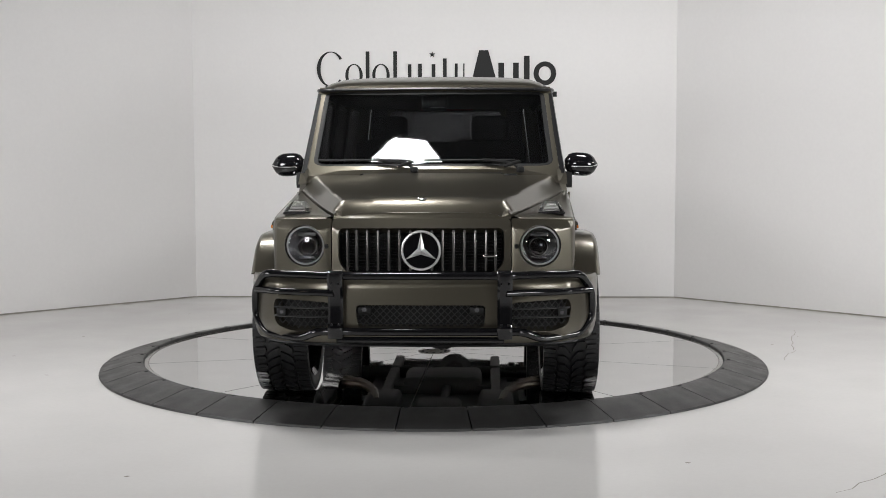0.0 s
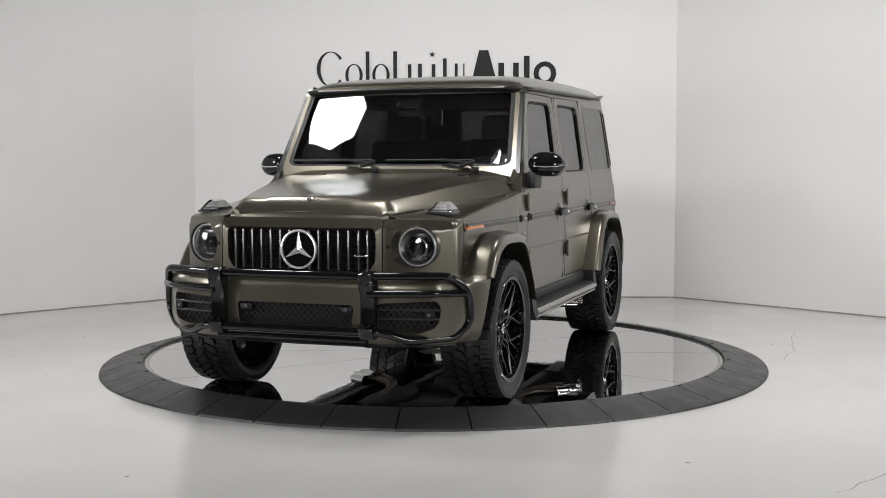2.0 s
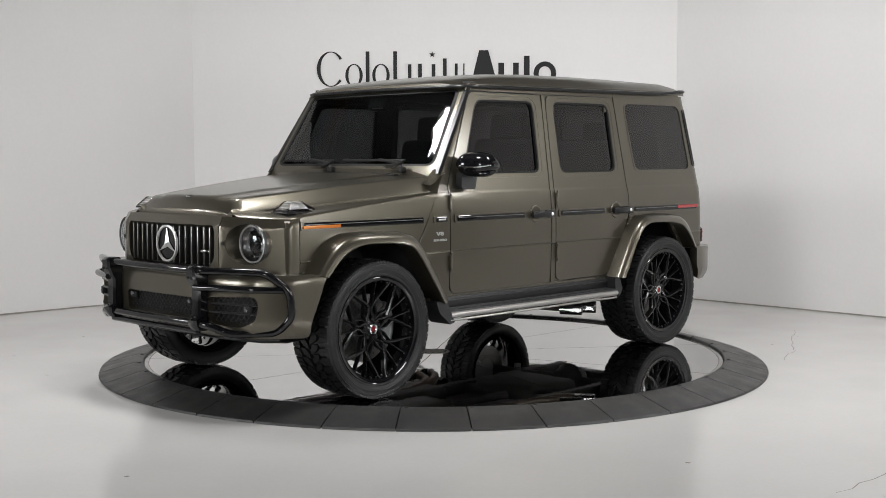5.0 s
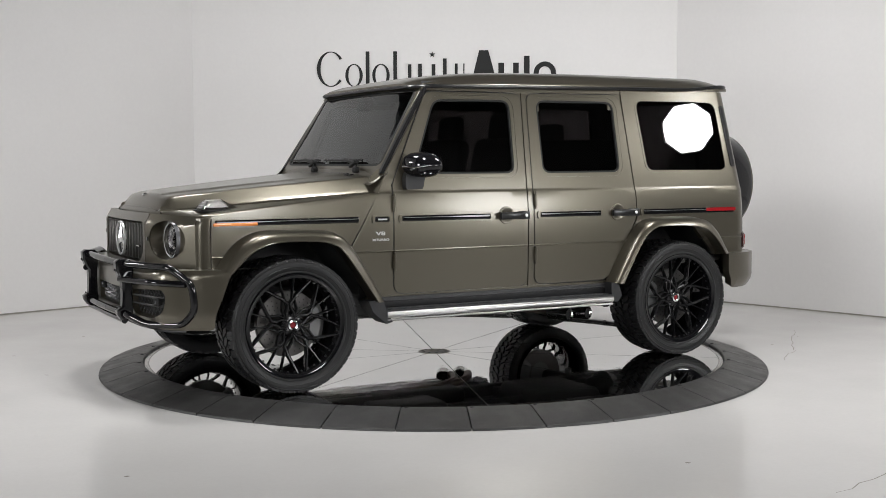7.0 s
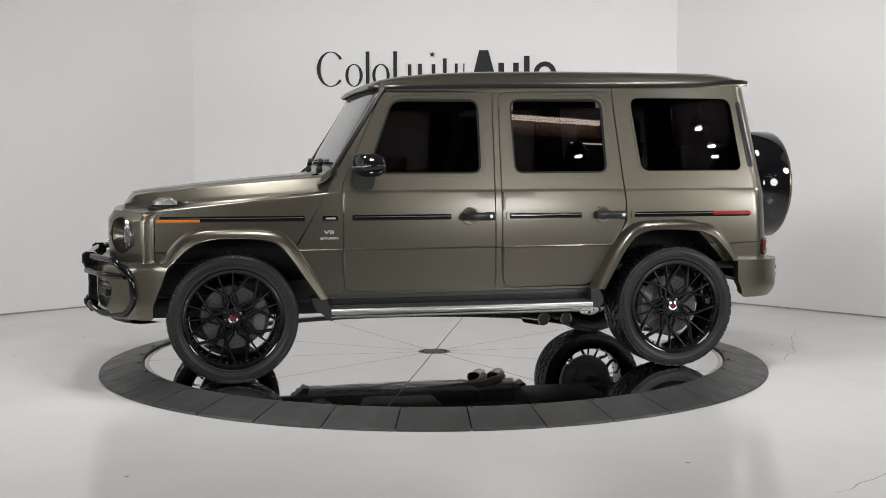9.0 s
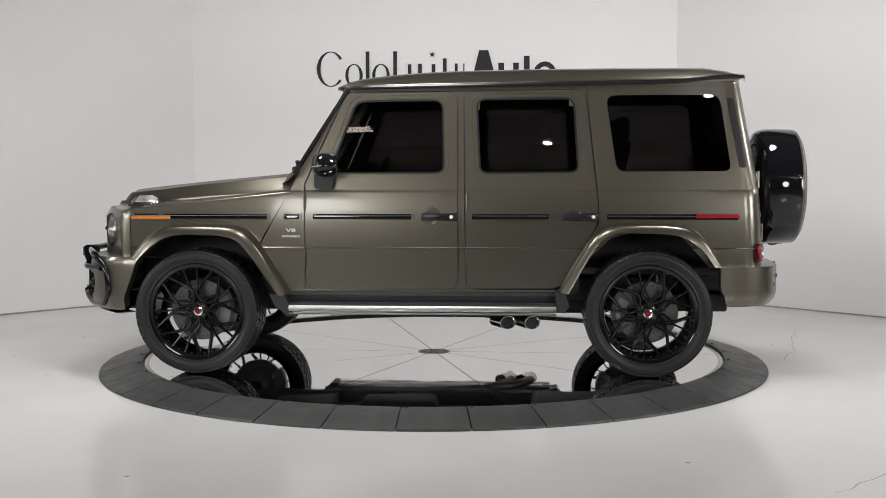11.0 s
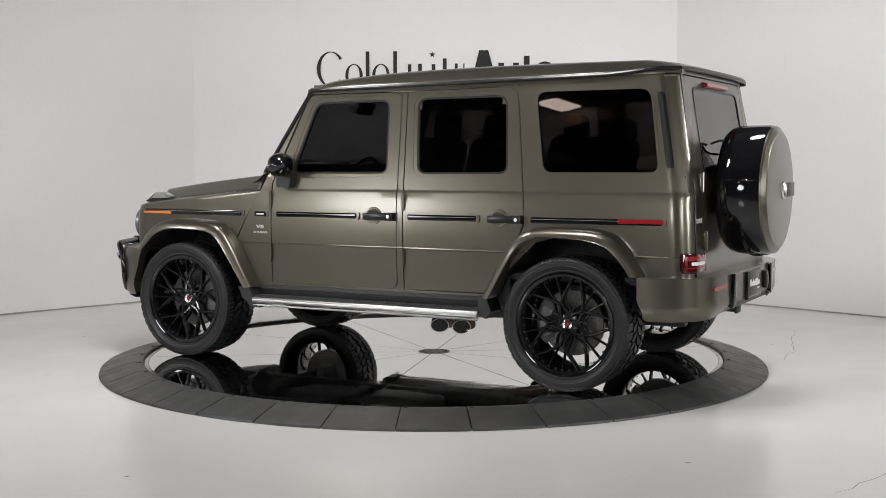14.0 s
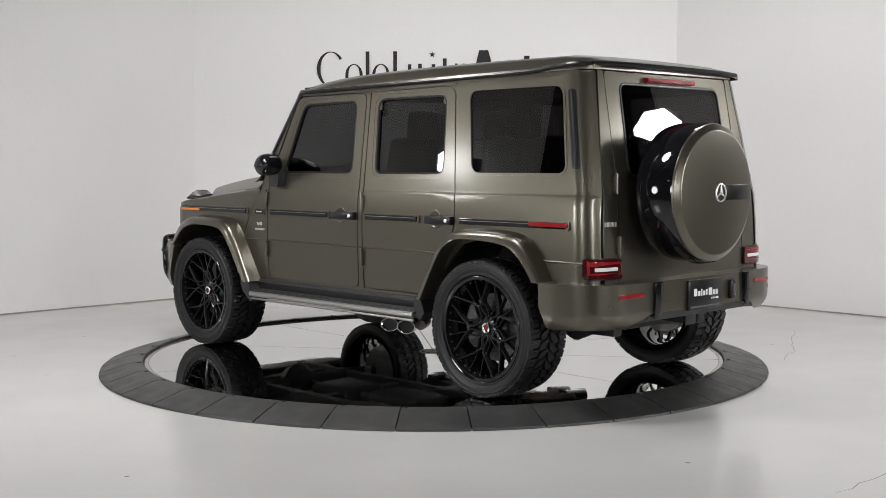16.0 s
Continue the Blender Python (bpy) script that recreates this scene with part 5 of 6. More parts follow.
    def ws_map(y, v):
        p = WS0.lerp(WS1, v)
        return Vector((p.x + 0.010 * (1 - (y / 0.78) ** 2) - 0.034 * max(0.0, v) * (abs(y) / 0.79) ** 6, y, p.z))
    WU = [-0.7 + 0.1 * i for i in range(15)]
    outl = rounded([(-0.822, -0.10, 0), (-0.752, 1.0, 0.03), (0.752, 1.0, 0.03), (0.822, -0.10, 0)], 0.02)
    hole = rounded([(-0.780, 0.026, 0.09), (-0.728, 0.970, 0.06), (0.728, 0.970, 0.06), (0.780, 0.026, 0.09)], 0.05)
    fr = part("windscreen_frame", panel(outl, [hole], ws_map, WU, (), 0.014, 0.003), M_PAINT, root)
    part("windscreen_seal", panel(grown(hole, 0.004), [grown(hole, -0.028)], ws_map, WU, (), 0.006, 0.001, 1, -0.001), M_SEAL, fr, "black windscreen border")
    sheet = panel(grown(hole, 0.002), [], ws_map, WU, (), 0.003, 0.0, 1, -0.004)
    inner = panel(grown(hole, 0.002), [], ws_map, WU, (), 0.003, 0.0, -1, 0.010)
    tmp = bpy.data.meshes.new("sheet")
    inner.to_mesh(tmp)
    inner.free()
    sheet.from_mesh(tmp)
    bpy.data.meshes.remove(tmp)
    bmesh.ops.remove_doubles(sheet, verts=sheet.verts[:], dist=0.0004)
    part("windscreen", sheet, M_SCREEN, fr, "clear dark-tinted windscreen")
    for sgn in (1, -1):
        # pillar strip between screen frame and door
        rows = []
        for v in (-0.12, 0.0, 0.25, 0.5, 0.75, 1.0):
            p = ws_map(sgn * (0.816 - 0.066 * max(0, v)), v)
            zz = p.z
            ys = side_y(0.7, zz)
            dx = min(lerp_table([(1.225, 0.772), (1.812, 0.505)], zz) + 0.004, p.x - 0.030)
            rows.append([p, Vector((p.x - 0.016, sgn * (ys - 0.008), zz)), Vector((p.x - 0.026, sgn * ys, zz)), Vector((dx, sgn * (ys + 0.001), zz)), Vector((dx, sgn * (ys - 0.03), zz))])
        part("a_pillar", loft(rows), M_PAINT, root, angle=40)
        rows = []
        for v in (-0.06, 0.3, 0.7, 1.0):
            p = ws_map(sgn * 0.8, v)
            zz = p.z
            ys = side_y(0.7, zz)
            x0 = WS0.lerp(WS1, v).x - 0.006 - 0.036 * max(0.0, v)
            rows.append([Vector((x0 + 0.012, sgn * (ys - 0.022), zz)), Vector((x0 + 0.010, sgn * (ys + 0.006), zz)), Vector((x0 - 0.012, sgn * (ys + 0.012), zz)), Vector((x0 - 0.024, sgn * ys, zz)), Vector((x0 - 0.012, sgn * (ys - 0.022), zz))])
        part("pillar_strip", loft(rows, close_u=True, cap=True), M_TRIM, root, "black pillar strip")
    # camera housing behind the glass
    bm = bmesh.new()
    box(bm, (0.545, 0.0, 1.752), (0.05, 0.17, 0.10), 0.015, Matrix.Rotation(radians(-30), 4, "Y"))
    ch = part("camera_housing", bm, M_TRIM, root)
    bm = bmesh.new()
    for k in range(5):
        box(bm, (0.585 - 0.007 * k, 0.02, 1.722 + 0.013 * k), (0.006, 0.10 - 0.009 * k, 0.004), 0.0)
    part("camera_shade", bm, M_WHITE, ch)
    for py in (0.560, -0.120):
        bm = tube(chaikin([(0.885, py, 1.315), (0.868, py - 0.03, 1.350), (0.862, py - 0.09, 1.362), (0.850, py - 0.24, 1.380)], 1), 0.0115, 8)
        box(bm, (0.884, py + 0.004, 1.315), (0.04, 0.05, 0.04), 0.012)
        box(bm, (0.872, py - 0.05, 1.352), (0.03, 0.11, 0.022), 0.008, Matrix.Rotation(radians(18), 4, "X"))
        wp = part("wiper", bm, M_SEAL, root, "black windscreen wiper")
        pts = [ws_map(y, 0.085) + Vector((0.012, 0, 0.006)) for y in (py + 0.02 - 0.05, py - 0.15, py - 0.3, py - 0.45, py - 0.62)]
        part("wiper_blade", tube(pts, 0.008, 6), M_SEAL, wp)

    # ---------------------------------------------------- rear
    rd = rounded([(-0.620, 0.672, 0.03), (-0.600, 1.868, 0.03), (0.600, 1.868, 0.03), (0.620, 0.672, 0.03)], 0.03)
    rw = rounded([(-0.520, 1.285), (-0.500, 1.802), (0.470, 1.802), (0.490, 1.285)], 0.05)
    door = part("tailgate", panel(rd, [rw], back_map, (), (0.75, 1.17), 0.04, 0.005, -1), M_PAINT, root, "satin olive side-hinged tailgate")
    part("tailgate_window", closed_pane(panel(grown(rw, 0.003), [], back_map, (), (0.75, 1.17), 0.006, 0.0, -1, -0.002)), M_TINT, door, "dark tinted rear glass")
    part("window_seal", panel(grown(rw, 0.008), [grown(rw, -0.006)], back_map, (), (), 0.008, 0.002, -1, 0.004), M_TRIM, door)
    for sgn in (1, -1):
        outl = [(sgn * 0.625, 0.672), (sgn * 0.605, 1.872), (sgn * 0.655, 1.872), (sgn * 0.735, 1.30), (sgn * 0.742, 1.18), (sgn * 0.752, 1.08), (sgn * 0.758, 0.90), (sgn * 0.753, 0.672)]
        part("rear_pillar", panel([Vector(p) for p in outl], [], back_map, (), (0.75, 1.17), 0.03, 0.002, -1), M_PAINT, root)
    part("tailgate_top", panel([Vector(p) for p in ((-0.68, 1.874), (-0.66, 1.905), (0.66, 1.905), (0.68, 1.874))], [], back_map, (), (), 0.03, 0.002, -1), M_PAINT, root)
    bm = bmesh.new()
    rows = [[Vector((x + 0.002 * abs(y) * 10 * 0.2, y, z)) for x, z in ((-2.010, 1.848), (-2.055, 1.842), (-2.058, 1.822), (-2.020, 1.808))] for y in (-0.235, -0.21, 0.21, 0.235)]
    part("brake_lamp", loft(rows, close_u=True, cap=True), M_RED, root, "red high brake lamp")
    for z in (1.245, 0.905):
        bm = bmesh.new()
        x = lerp_table(BACK, z)
        box(bm, (x - 0.012, 0.630, z), (0.030, 0.045, 0.10), 0.008)
        tube([(x - 0.026, 0.645, z - 0.055), (x - 0.026, 0.645, z + 0.055)], 0.010, 10, bm=bm)
        part("tailgate_hinge", bm, M_PAINT, door, "exposed tailgate hinge")
    bm = bmesh.new()
    for k, (y, w) in enumerate(((0.742, 0.012), (0.722, 0.020), (0.698, 0.016), (0.676, 0.018), (0.652, 0.014))):
        box(bm, (lerp_table(BACK, 1.025) - 0.004, y, 1.022), (0.006, w, 0.026), 0.002)
    part("rear_badge", bm, M_LETTER, root, "small chrome badge bars")
    bm = bmesh.new()
    for y in (-0.60, -0.635, -0.665):
        box(bm, (lerp_table(BACK, 1.025) - 0.004, y, 1.022), (0.006, 0.022, 0.03), 0.002)
    part("rear_badge", bm, M_LETTER, root, "small chrome badge bars")
    # tail lamps that wrap round the corner
    for sgn in (1, -1):
        def corner_map(u, z):
            # u runs from the back face round the corner to the side
            x0 = lerp_table(BACK, z)
            ys = lerp_table(SIDE, z)
            if u < 0:
                return Vector((x0, ys - CORNER + u, z))
            a = min(u / CORNER, math.pi / 2)
            return Vector((x0 + CORNER * (1 - math.cos(a)), ys - CORNER + CORNER * math.sin(a), z)) + Vector((max(0, u - CORNER * math.pi / 2), 0, 0))
        CU = (-0.1, -0.05, 0.0, 0.03, 0.06, 0.09, 0.12, 0.15, 0.18, 0.21)
        fl = (lambda b: b) if sgn > 0 else mirror
        tl = part("tail_lamp", fl(panel(rounded([(-0.140, 0.726), (-0.140, 0.832), (0.128, 0.838), (0.128, 0.733)], 0.018), [], corner_map, CU, (), 0.02, 0.006, -1, 0.014)), M_REDGLASS, root, "red tail lamp with white bar")
        part("lamp_rim", fl(panel(grown(rounded([(-0.140, 0.726), (-0.140, 0.832), (0.128, 0.838), (0.128, 0.733)], 0.018), 0.007), [], corner_map, CU, (), 0.02, 0.003, -1, 0.004)), M_TRIM, tl)
        part("reverse_lamp", fl(panel(rounded([(-0.098, 0.768), (-0.098, 0.788), (0.070, 0.791), (0.070, 0.771)], 0.006), [], corner_map, CU, (), 0.02, 0.002, -1, 0.0165)), M_WHITE, tl, "white reversing lamp bar")
        ringo = rounded([(-0.122, 0.742), (-0.122, 0.817), (0.106, 0.821), (0.106, 0.747)], 0.014)
        part("lamp_glow_ring", fl(panel(ringo, [grown(ringo, -0.014)], corner_map, CU, (), 0.01, 0.002, -1, 0.0165)), M_RED, tl)
    # rear bumper
    RU = [s for a in (0.25, 0.5, 0.6, 0.68, 0.74, 0.8, 0.85, 0.9, 0.95, 1.0, 1.06, 1.12, 1.17) for s in (a, -a)] + [0]
    ro = rounded([(-1.22, 0.702, 0), (1.22, 0.702, 0), (1.22, 0.56, 0.03), (1.15, 0.450, 0.05), (0.66, 0.452, 0.03), (0.50, 0.525, 0.03), (-0.50, 0.525, 0.03), (-0.66, 0.452, 0.03), (-1.15, 0.450, 0.05), (-1.22, 0.56, 0.03)], 0.03)
    rb = part("rear_bumper", panel(ro, [], rbump_map, RU, (0.46, 0.48, 0.50, 0.52, 0.54), 0.06, 0.018, -1), M_PAINT, root, "satin olive rear bumper", angle=40)
    bm = loft([[rbump_map(s, 0.698), rbump_map(s, 0.698) + Vector((0.06, 0, 0.006)), rbump_map(s, 0.698) + Vector((0.25, -0.1 * math.copysign(max(0, abs(s) - 0.7), s), 0.0))] for s in [-1.22 + 0.061 * i for i in range(41)]])
    part("bumper_top", bm, M_PAINT, rb)
    lowp = rounded([(-0.74, 0.448), (-0.50, 0.548), (0.50, 0.548), (0.74, 0.448), (0.50, 0.470), (-0.50, 0.470)], 0.02)
    part("bumper_skirt", panel(lowp, [], rbump_map, RU, (), 0.05, 0.008, -1, -0.012), M_PLASTIC, rb, "black lower bumper skirt")
    for sgn in (1, -1):
        a, b = sgn * 0.560, sgn * 0.752
        part("bumper_reflector", panel(rounded([(a, 0.627), (a, 0.650), (b, 0.645), (b, 0.622)], 0.008), [], rbump_map, RU, (), 0.01, 0.003, -1, 0.005), M_RED, rb, "red bumper reflector")
        part("bumper_overrider", panel(rounded([(sgn * 0.415, 0.700), (sgn * 0.475, 0.700), (sgn * 0.485, 0.50), (sgn * 0.43, 0.52)], 0.012), [], rbump_map, RU, (), 0.04, 0.008, -1, 0.020), M_GLOSS, rb, "gloss black overrider")
        for s in (0.80, 0.35, 1.06):
            bm = lathe([(0, 0.003), (0.012, 0.003), (0.013, 0)], 14, "x")
            nn = (rbump_map(sgn * (s + 0.01), 0.585) - rbump_map(sgn * (s - 0.01), 0.585)).cross(Vector((0, 0, 1))).normalized() * sgn
            p = rbump_map(sgn * s, 0.585)
            m = Matrix.Translation(p - nn * 0.0) @ Vector((1, 0, 0)).rotation_difference(nn if nn.x < 0 or s > 1 else -nn).to_matrix().to_4x4()
            part("parking_sensor", moved(bm, m), M_PAINT, rb)
    bm = bmesh.new()
    box(bm, (-2.296, 0.0, 0.600), (0.02, 0.335, 0.172), 0.004)
    pl = part("number_plate", bm, M_TRIM, root, "black number plate with plain white bars")
    bm = bmesh.new()
    for y, z, w, h in ((0.105, 0.615, 0.030, 0.042), (0.068, 0.607, 0.022, 0.028), (0.042, 0.612, 0.010, 0.040), (0.018, 0.607, 0.022, 0.028), (-0.008, 0.610, 0.014, 0.034), (-0.046, 0.612, 0.034, 0.042), (-0.084, 0.606, 0.022, 0.028), (-0.112, 0.606, 0.020, 0.028)):
        box(bm, (-2.307, y, z), (0.002, w, h), 0.0)
    for k in range(5):
        box(bm, (-2.307, -0.06 - 0.016 * k, 0.572), (0.002, 0.010, 0.010))
    part("plate_bars", bm, M_WHITE, pl)
    part("plate_foot", panel([Vector(p) for p in ((-0.15, 0.525), (0.15, 0.525), (0.15, 0.537), (-0.15, 0.537))], [], lambda y, z: Vector((-2.3065, y, z)), (), (), 0.002, 0, -1), M_LAMPIN, pl)
    bm = bmesh.new()
    box(bm, (-2.30, -0.29, 0.605), (0.03, 0.055, 0.115), 0.012)
    bl = part("tow_cover", bm, M_TRIM, root)
    bm = bmesh.new()
    box(bm, (-2.316, -0.29, 0.605), (0.008, 0.024, 0.07), 0.004)
    part("tow_lens", bm, M_LAMPIN, bl)
    bm = bmesh.new()
    box(bm, (-2.10, 0.0, 0.455), (0.20, 0.08, 0.07), 0.01)
    box(bm, (-2.20, 0.0, 0.455), (0.02, 0.10, 0.09), 0.01)
    part("tow_hitch", bm, M_UNDER, root)
    # spare wheel with its cover
    sc = Matrix.Translation((-0.008, 0.188, 1.192))
    bm = lathe([(0.0, -2.175), (0.30, -2.175), (0.355, -2.19), (0.378, -2.22), (0.389, -2.27), (0.388, -2.438), (0.381, -2.452), (0.36, -2.454)], 80, "x")
    sp = part("spare_wheel_cover", moved(bm, sc), M_GLOSS, root, "gloss black spare wheel cover with olive lid", angle=40)
    bm = lathe([(0.382, -2.446), (0.382, -2.458), (0.379, -2.464), (0.352, -2.482), (0.346, -2.4855), (0.340, -2.487), (0.0, -2.508)], 80, "x")
    part("cover_lid", moved(bm, sc), M_PAINT, sp, "satin olive round lid", angle=20)
    bm = bmesh.new()
    box(bm, (-2.508, -0.165, 0), (0.006, 0.22, 0.085), 0.002)
    part("lid_panel", moved(bm, sc), M_TRIM, sp, "dark inset panel")
    es = sc @ Matrix.Translation((-2.507, 0.0, 0)) @ Matrix.Rotation(math.pi, 4, "Z")
    part("lid_emblem", moved(lathe([(0.043, 0.003), (0.046, 0.010), (0.052, 0.008), (0.053, 0.0)], 40, "x"), es), M_EMBLEM, sp, "chrome ring emblem")
    for k in range(3):
        a = math.pi / 2 + k * 2 * math.pi / 3
        bm = tube([(0.006, 0, 0), (0.005, 0.046 * math.cos(a), 0.046 * math.sin(a))], [0.009, 0.002], 4)
        part("emblem_spoke", moved(bm, es), M_EMBLEM, sp)
    bm = bmesh.new()
    box(bm, (-2.15, 0.165, 1.195), (0.12, 0.30, 0.30), 0.02)
    part("spare_carrier", bm, M_TRIM, sp)
    bm = bmesh.new()
    box(bm, (-2.34, 0.12, 0.805), (0.14, 0.12, 0.012), 0.004)
    tube(chaikin([(-2.30, 0.20, 0.815), (-2.34, 0.15, 0.785), (-2.42, 0.08, 0.802)], 2), 0.006, 8, bm=bm)
    part("carrier_lock", bm, M_TRIM, sp)
    bm = tube(chaikin([(-2.10, 0.30, 1.47), (-2.15, 0.22, 1.50), (-2.17, 0.10, 1.44), (-2.13, 0.0, 1.42)], 2), 0.008, 8)
    part("rear_wiper", bm, M_TRIM, door)

    # ---------------------------------------------------- inside and underneath
    bm = bmesh.new()
    box(bm, (-0.55, 0, 0.66), (2.85, 1.56, 0.05), 0.02)
    part("cabin_floor", bm, M_INTERIOR, root)
    bm = bmesh.new()
    box(bm, (-0.70, 0, 1.825), (2.40, 1.40, 0.02), 0.008)
    part("headliner", bm, M_INTERIOR, root)
    rows = [[Vector((x, y, z)) for y in (-0.74, 0.74)] for x, z in ((0.79, 1.28), (0.68, 1.30), (0.52, 1.27), (0.48, 1.20), (0.52, 0.9), (0.55, 0.68))]
    part("dashboard", thicken(loft(rows), (0.05, 0, -0.05)), M_INTERIOR, root, "dark dashboard")
    for y in (0.37, -0.37):
        bm = bmesh.new()
        box(bm, (0.02, y, 0.93), (0.52, 0.52, 0.16), 0.06, seg=3)
        box(bm, (-0.24, y, 1.22), (0.15, 0.50, 0.62), 0.06, Matrix.Rotation(radians(-14), 4, "Y"), seg=3)
        box(bm, (-0.33, y, 1.60), (0.10, 0.27, 0.20), 0.045, Matrix.Rotation(radians(-8), 4, "Y"), seg=3)
        part("front_seat", bm, M_SEAT, root, "dark leather front seat")
    bm = bmesh.new()
    box(bm, (-0.92, 0, 0.93), (0.50, 1.34, 0.16), 0.06, seg=3)
    box(bm, (-1.20, 0, 1.22), (0.16, 1.34, 0.62), 0.06, Matrix.Rotation(radians(-14), 4, "Y"), seg=3)
    for y in (-0.45, 0.45):
        box(bm, (-1.29, y, 1.58), (0.10, 0.26, 0.16), 0.045, seg=3)
    part("rear_bench", bm, M_SEAT, root, "dark leather rear bench")
    sw = []
    for i in range(28):
        a = 2 * math.pi * i / 28
        sw.append(Matrix.Translation((0.36, 0.37, 1.22)) @ Matrix.Rotation(radians(-24), 4, "Y") @ Vector((0, 0.185 * math.cos(a), 0.185 * math.sin(a))))
    bm = tube(sw, 0.014, 8, closed=True)
    box(bm, (0.38, 0.37, 1.215), (0.03, 0.34, 0.05), 0.01, Matrix.Rotation(radians(-24), 4, "Y"))
    part("steering_wheel", bm, M_TRIM, root, "dark steering wheel")
    bm = bmesh.new()
    box(bm, (0.0, 0, 0.53), (3.0, 1.20, 0.16), 0.03)
    box(bm, (1.50, 0, 0.70), (0.95, 0.86, 0.40), 0.03)
    box(bm, (-1.55, 0, 0.62), (0.95, 0.80, 0.30), 0.03)
    part("underbody", bm, M_UNDER, root, "black painted underbody")
    bm = bmesh.new()
    for y in (-0.42, 0.42):
        box(bm, (0.05, y, 0.42), (4.1, 0.08, 0.12), 0.015)
    for x in (1.75, 0.8, 0.1, -0.75, -1.9):
        box(bm, (x, 0, 0.42), (0.10, 0.84, 0.08), 0.015)
    part("chassis_frame", bm, M_UNDER, root, "black ladder frame")
    for x in (1.463, -1.428):
        bm = tube([(x, -0.70, 0.404), (x, -0.2, 0.395), (x, 0.2, 0.395), (x, 0.70, 0.404)], 0.05, 12)
        g = lathe([(0.0, -0.15), (0.09, -0.12), (0.14, 0.0), (0.09, 0.12), (0.0, 0.15)], 20, "x", bm=None)
        moved(g, Matrix.Translation((x, 0.08, 0.385)))
        mp = {v: bm.verts.new(v.co) for v in g.verts}
        for f in g.faces:
            bm.faces.new([mp[v] for v in f.verts])
        g.free()
        part("axle", bm, M_UNDER, root, "black axle with differential")
        for sgn in (1, -1):
            pts = []
            for i in range(56):
                a = i * 2 * math.pi / 8
                pts.append((x + 0.12 + 0.055 * math.cos(a), sgn * 0.52 + 0.055 * math.sin(a), 0.44 + 0.26 * i / 55))
            part("coil_spring", tube(pts, 0.008, 6), M_UNDER, root)
            bm = tube([(x - 0.11, sgn * 0.56, 0.34), (x - 0.10, sgn * 0.52, 0.75)], 0.028, 10)
            part("damper", bm, M_CALIPER, root)
    bm = tube([(1.35, 0.06, 0.40), (0.3, 0.0, 0.43), (-1.3, 0.06, 0.40)], 0.035, 12)
    box(bm, (0.25, 0.0, 0.42), (0.55, 0.34, 0.18), 0.05, seg=3)
    box(bm, (0.95, 0.0, 0.43), (0.45, 0.40, 0.16), 0.05, seg=3)
    part("driveline", bm, M_UNDER, root, "dark gearbox and propeller shaft")
    bm = bmesh.new()
    box(bm, (-0.98, 0.0, 0.40), (0.55, 0.62, 0.16), 0.06, seg=3)
    part("fuel_tank", bm, M_UNDER, root)
    # near-black sheets added behind the gaps to block light and keep them dark
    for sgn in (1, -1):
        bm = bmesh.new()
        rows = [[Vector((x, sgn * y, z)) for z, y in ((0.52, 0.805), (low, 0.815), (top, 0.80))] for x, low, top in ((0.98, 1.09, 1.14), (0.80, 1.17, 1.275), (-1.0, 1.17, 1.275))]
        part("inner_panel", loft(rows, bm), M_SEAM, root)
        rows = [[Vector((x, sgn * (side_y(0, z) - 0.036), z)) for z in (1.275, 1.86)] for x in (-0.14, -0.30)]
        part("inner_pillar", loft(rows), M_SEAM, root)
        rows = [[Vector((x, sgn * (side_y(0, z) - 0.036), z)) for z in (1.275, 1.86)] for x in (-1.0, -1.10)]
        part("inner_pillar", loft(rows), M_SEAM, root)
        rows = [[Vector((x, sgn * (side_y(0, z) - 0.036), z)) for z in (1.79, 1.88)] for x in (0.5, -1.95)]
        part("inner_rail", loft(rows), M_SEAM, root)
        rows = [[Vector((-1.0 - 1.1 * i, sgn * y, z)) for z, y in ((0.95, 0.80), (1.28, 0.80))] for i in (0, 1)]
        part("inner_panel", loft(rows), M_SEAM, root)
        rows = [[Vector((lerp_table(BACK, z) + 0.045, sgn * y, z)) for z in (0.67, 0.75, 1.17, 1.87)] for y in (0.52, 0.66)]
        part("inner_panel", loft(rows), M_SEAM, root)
        rows = [[Vector((0.795, sgn * 0.852, 1.335)), Vector((0.845, sgn * 0.80, 1.318))], [Vector((0.850, sgn * 0.858, 1.215)), Vector((0.895, sgn * 0.80, 1.272))],
                [Vector((0.872, sgn * 0.862, 1.172)), Vector((0.925, sgn * 0.815, 1.185))]]
        part("cowl_corner", loft(rows), M_PAINT, root)
    # wheels
    w = make_wheel(root)
    w.matrix_basis = Matrix.Translation((1.463, 0.826, 0.404))
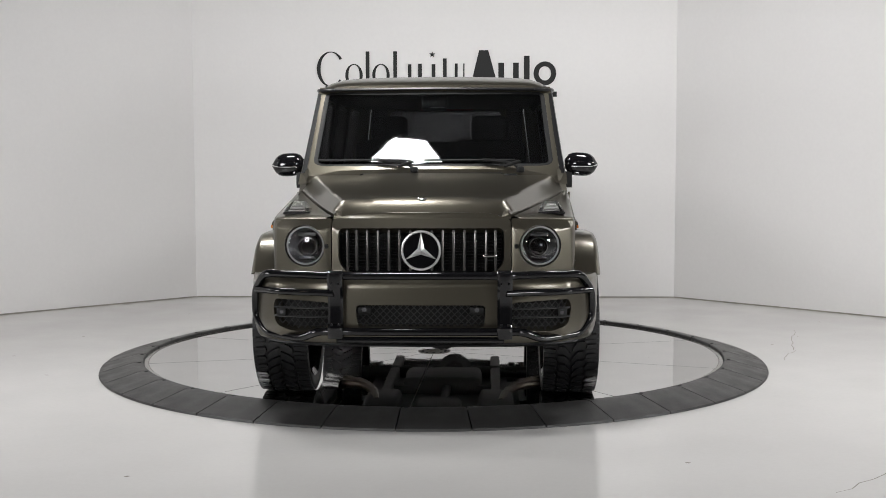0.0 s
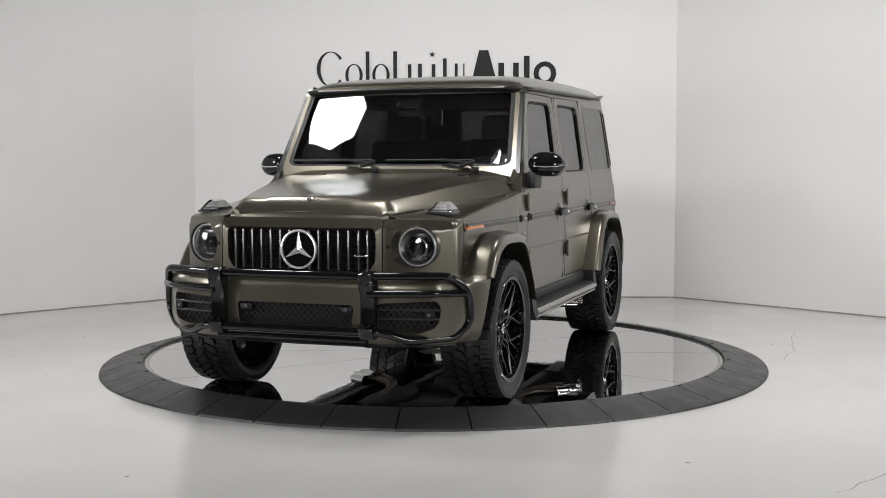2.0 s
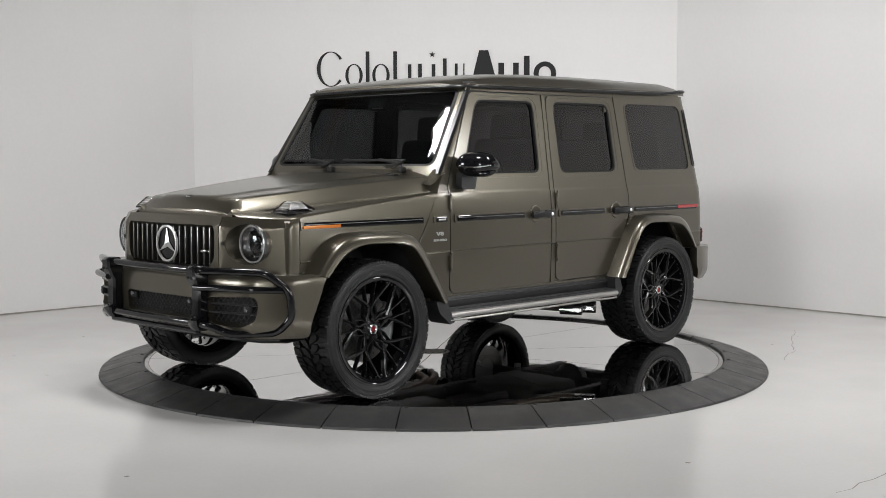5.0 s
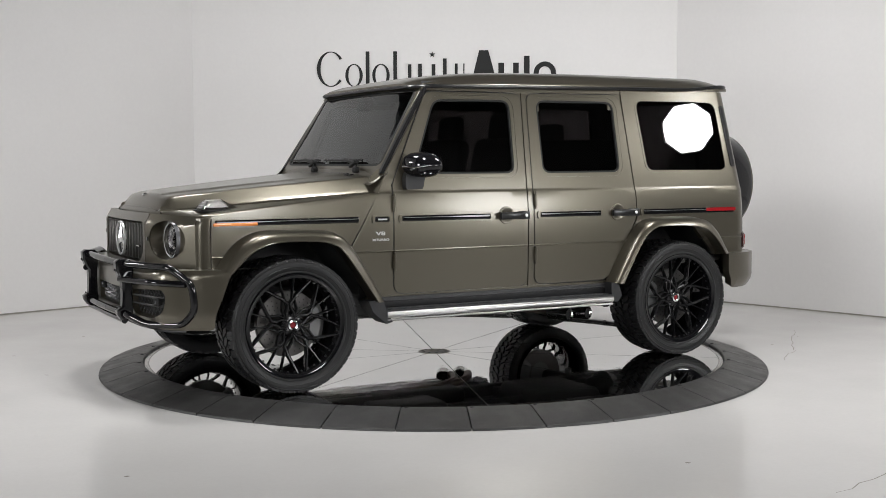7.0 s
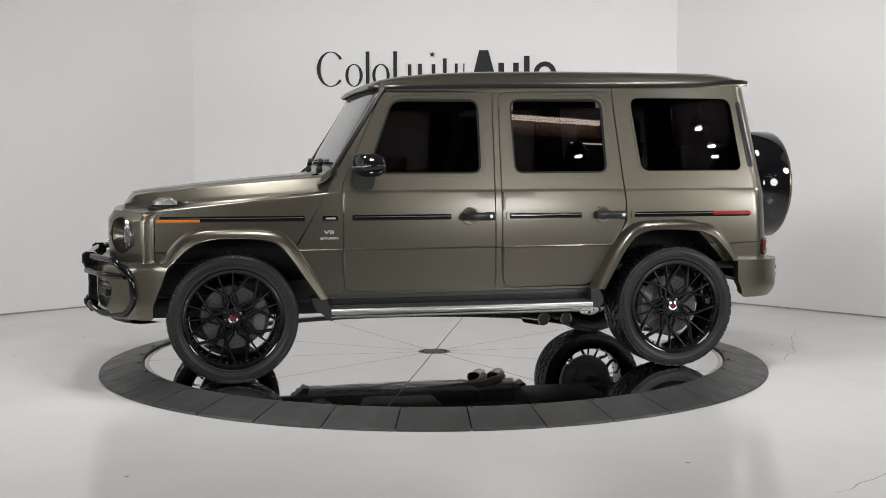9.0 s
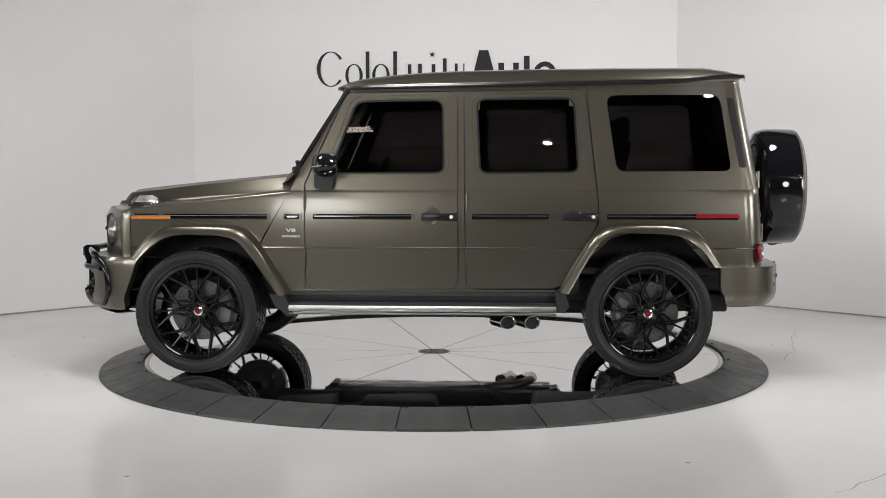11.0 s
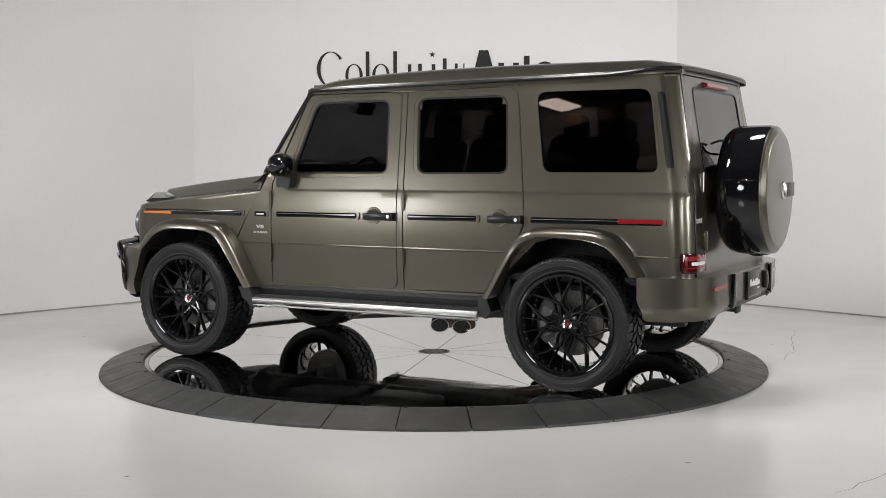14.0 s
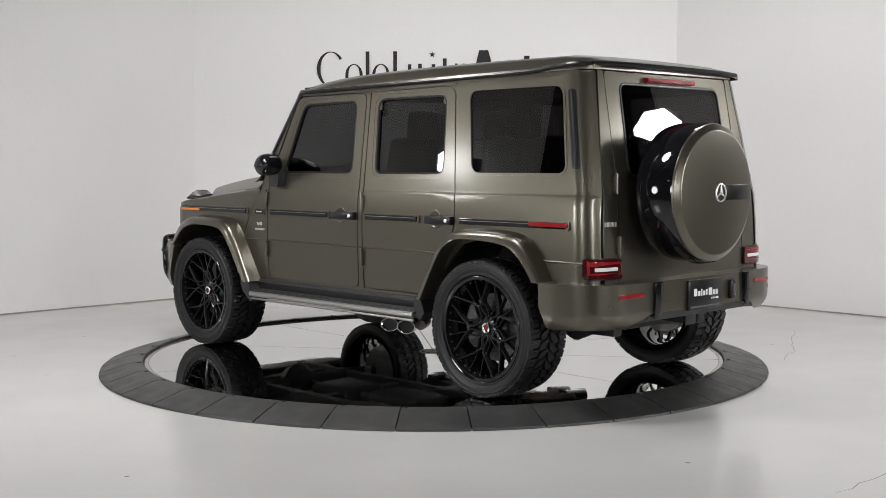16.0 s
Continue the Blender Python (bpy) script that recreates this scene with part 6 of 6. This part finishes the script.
    for x, sgn, a in ((-1.428, 1, 13), (1.463, -1, 20), (-1.428, -1, 5)):
        copy_thing(w, Matrix.Translation((x, sgn * 0.826, 0.404)) @ (Matrix() if sgn > 0 else Matrix.Rotation(math.pi, 4, "Z")) @ Matrix.Rotation(radians(a), 4, "Y"))
    for x in (1.463, -1.428):
        for sgn in (1, -1):
            caliper(root, x, sgn, x < 0)
    return root


def closed_pane(bm):
    """Closes the back of a pane, so that the glass is a solid sheet."""
    rim = [e for e in bm.edges if len(e.link_faces) == 1]
    if rim:
        bmesh.ops.holes_fill(bm, edges=rim, sides=0)
    return bm


# ---------------------------------------------------------------- build
studio()
wall_sign()
for sky in ((7.65, -12.85, 2.3, 0.36), (9.65, -14.0, 1.5, 0.36), (-5.9, -12.5, 0.9, 0.34), (-6.2, -13.1, 0.6, 0.10), (-5.0, -15.3, 1.0, 0.24),
            (-3.6, -14.55, 0.6, 0.30), (-10.05, -9.55, 0.55, 0.60)):
    skylight(*sky)
softbox((-0.44, -2.24, 3.48), (0.0, 0.5, 1.0), 0.40, False)
softbox((-1.78, -0.82, 3.25), (-0.5, 0.2, 1.2), 0.345, False)
softbox((2.15, -0.9, 3.75), (1.3, 1.6, 0.6), 0.38, False)
softbox((4.7, -1.02, 2.28), (0.0, 0.3, 1.2), 0.25, True, M_SOFT_HI)
softbox((3.45, -6.7, 1.75), (0.0, 0.0, 1.1), 0.58, True, M_SOFT_WIDE)
softbox((5.2, -3.6, 1.6), (0.3, -0.3, 1.0), 0.60, True, M_SOFT_WIDE)
softbox((-5.2, -3.6, 1.6), (-0.3, -0.3, 1.0), 0.60, True, M_SOFT_WIDE)
softbox((-2.3, -6.9, 1.75), (0.3, 0.0, 1.1), 0.58, True, M_SOFT_WIDE)
softbox((-4.8, -1.15, 2.22), (0.0, 0.3, 1.2), 0.20, True)
ramp_ring()
DISC = turntable()
SUV = car()


def motions():
    walk(DISC, [(t, pose(0, 0, 0, 0, 0, a)) for t, a in enumerate(YAW)])
    walk(SUV, [(t, pose(0, 0, 0, 0, 0, a) @ Matrix.Translation((0, 0.030, 0.001))) for t, a in enumerate(YAW)])


motions()
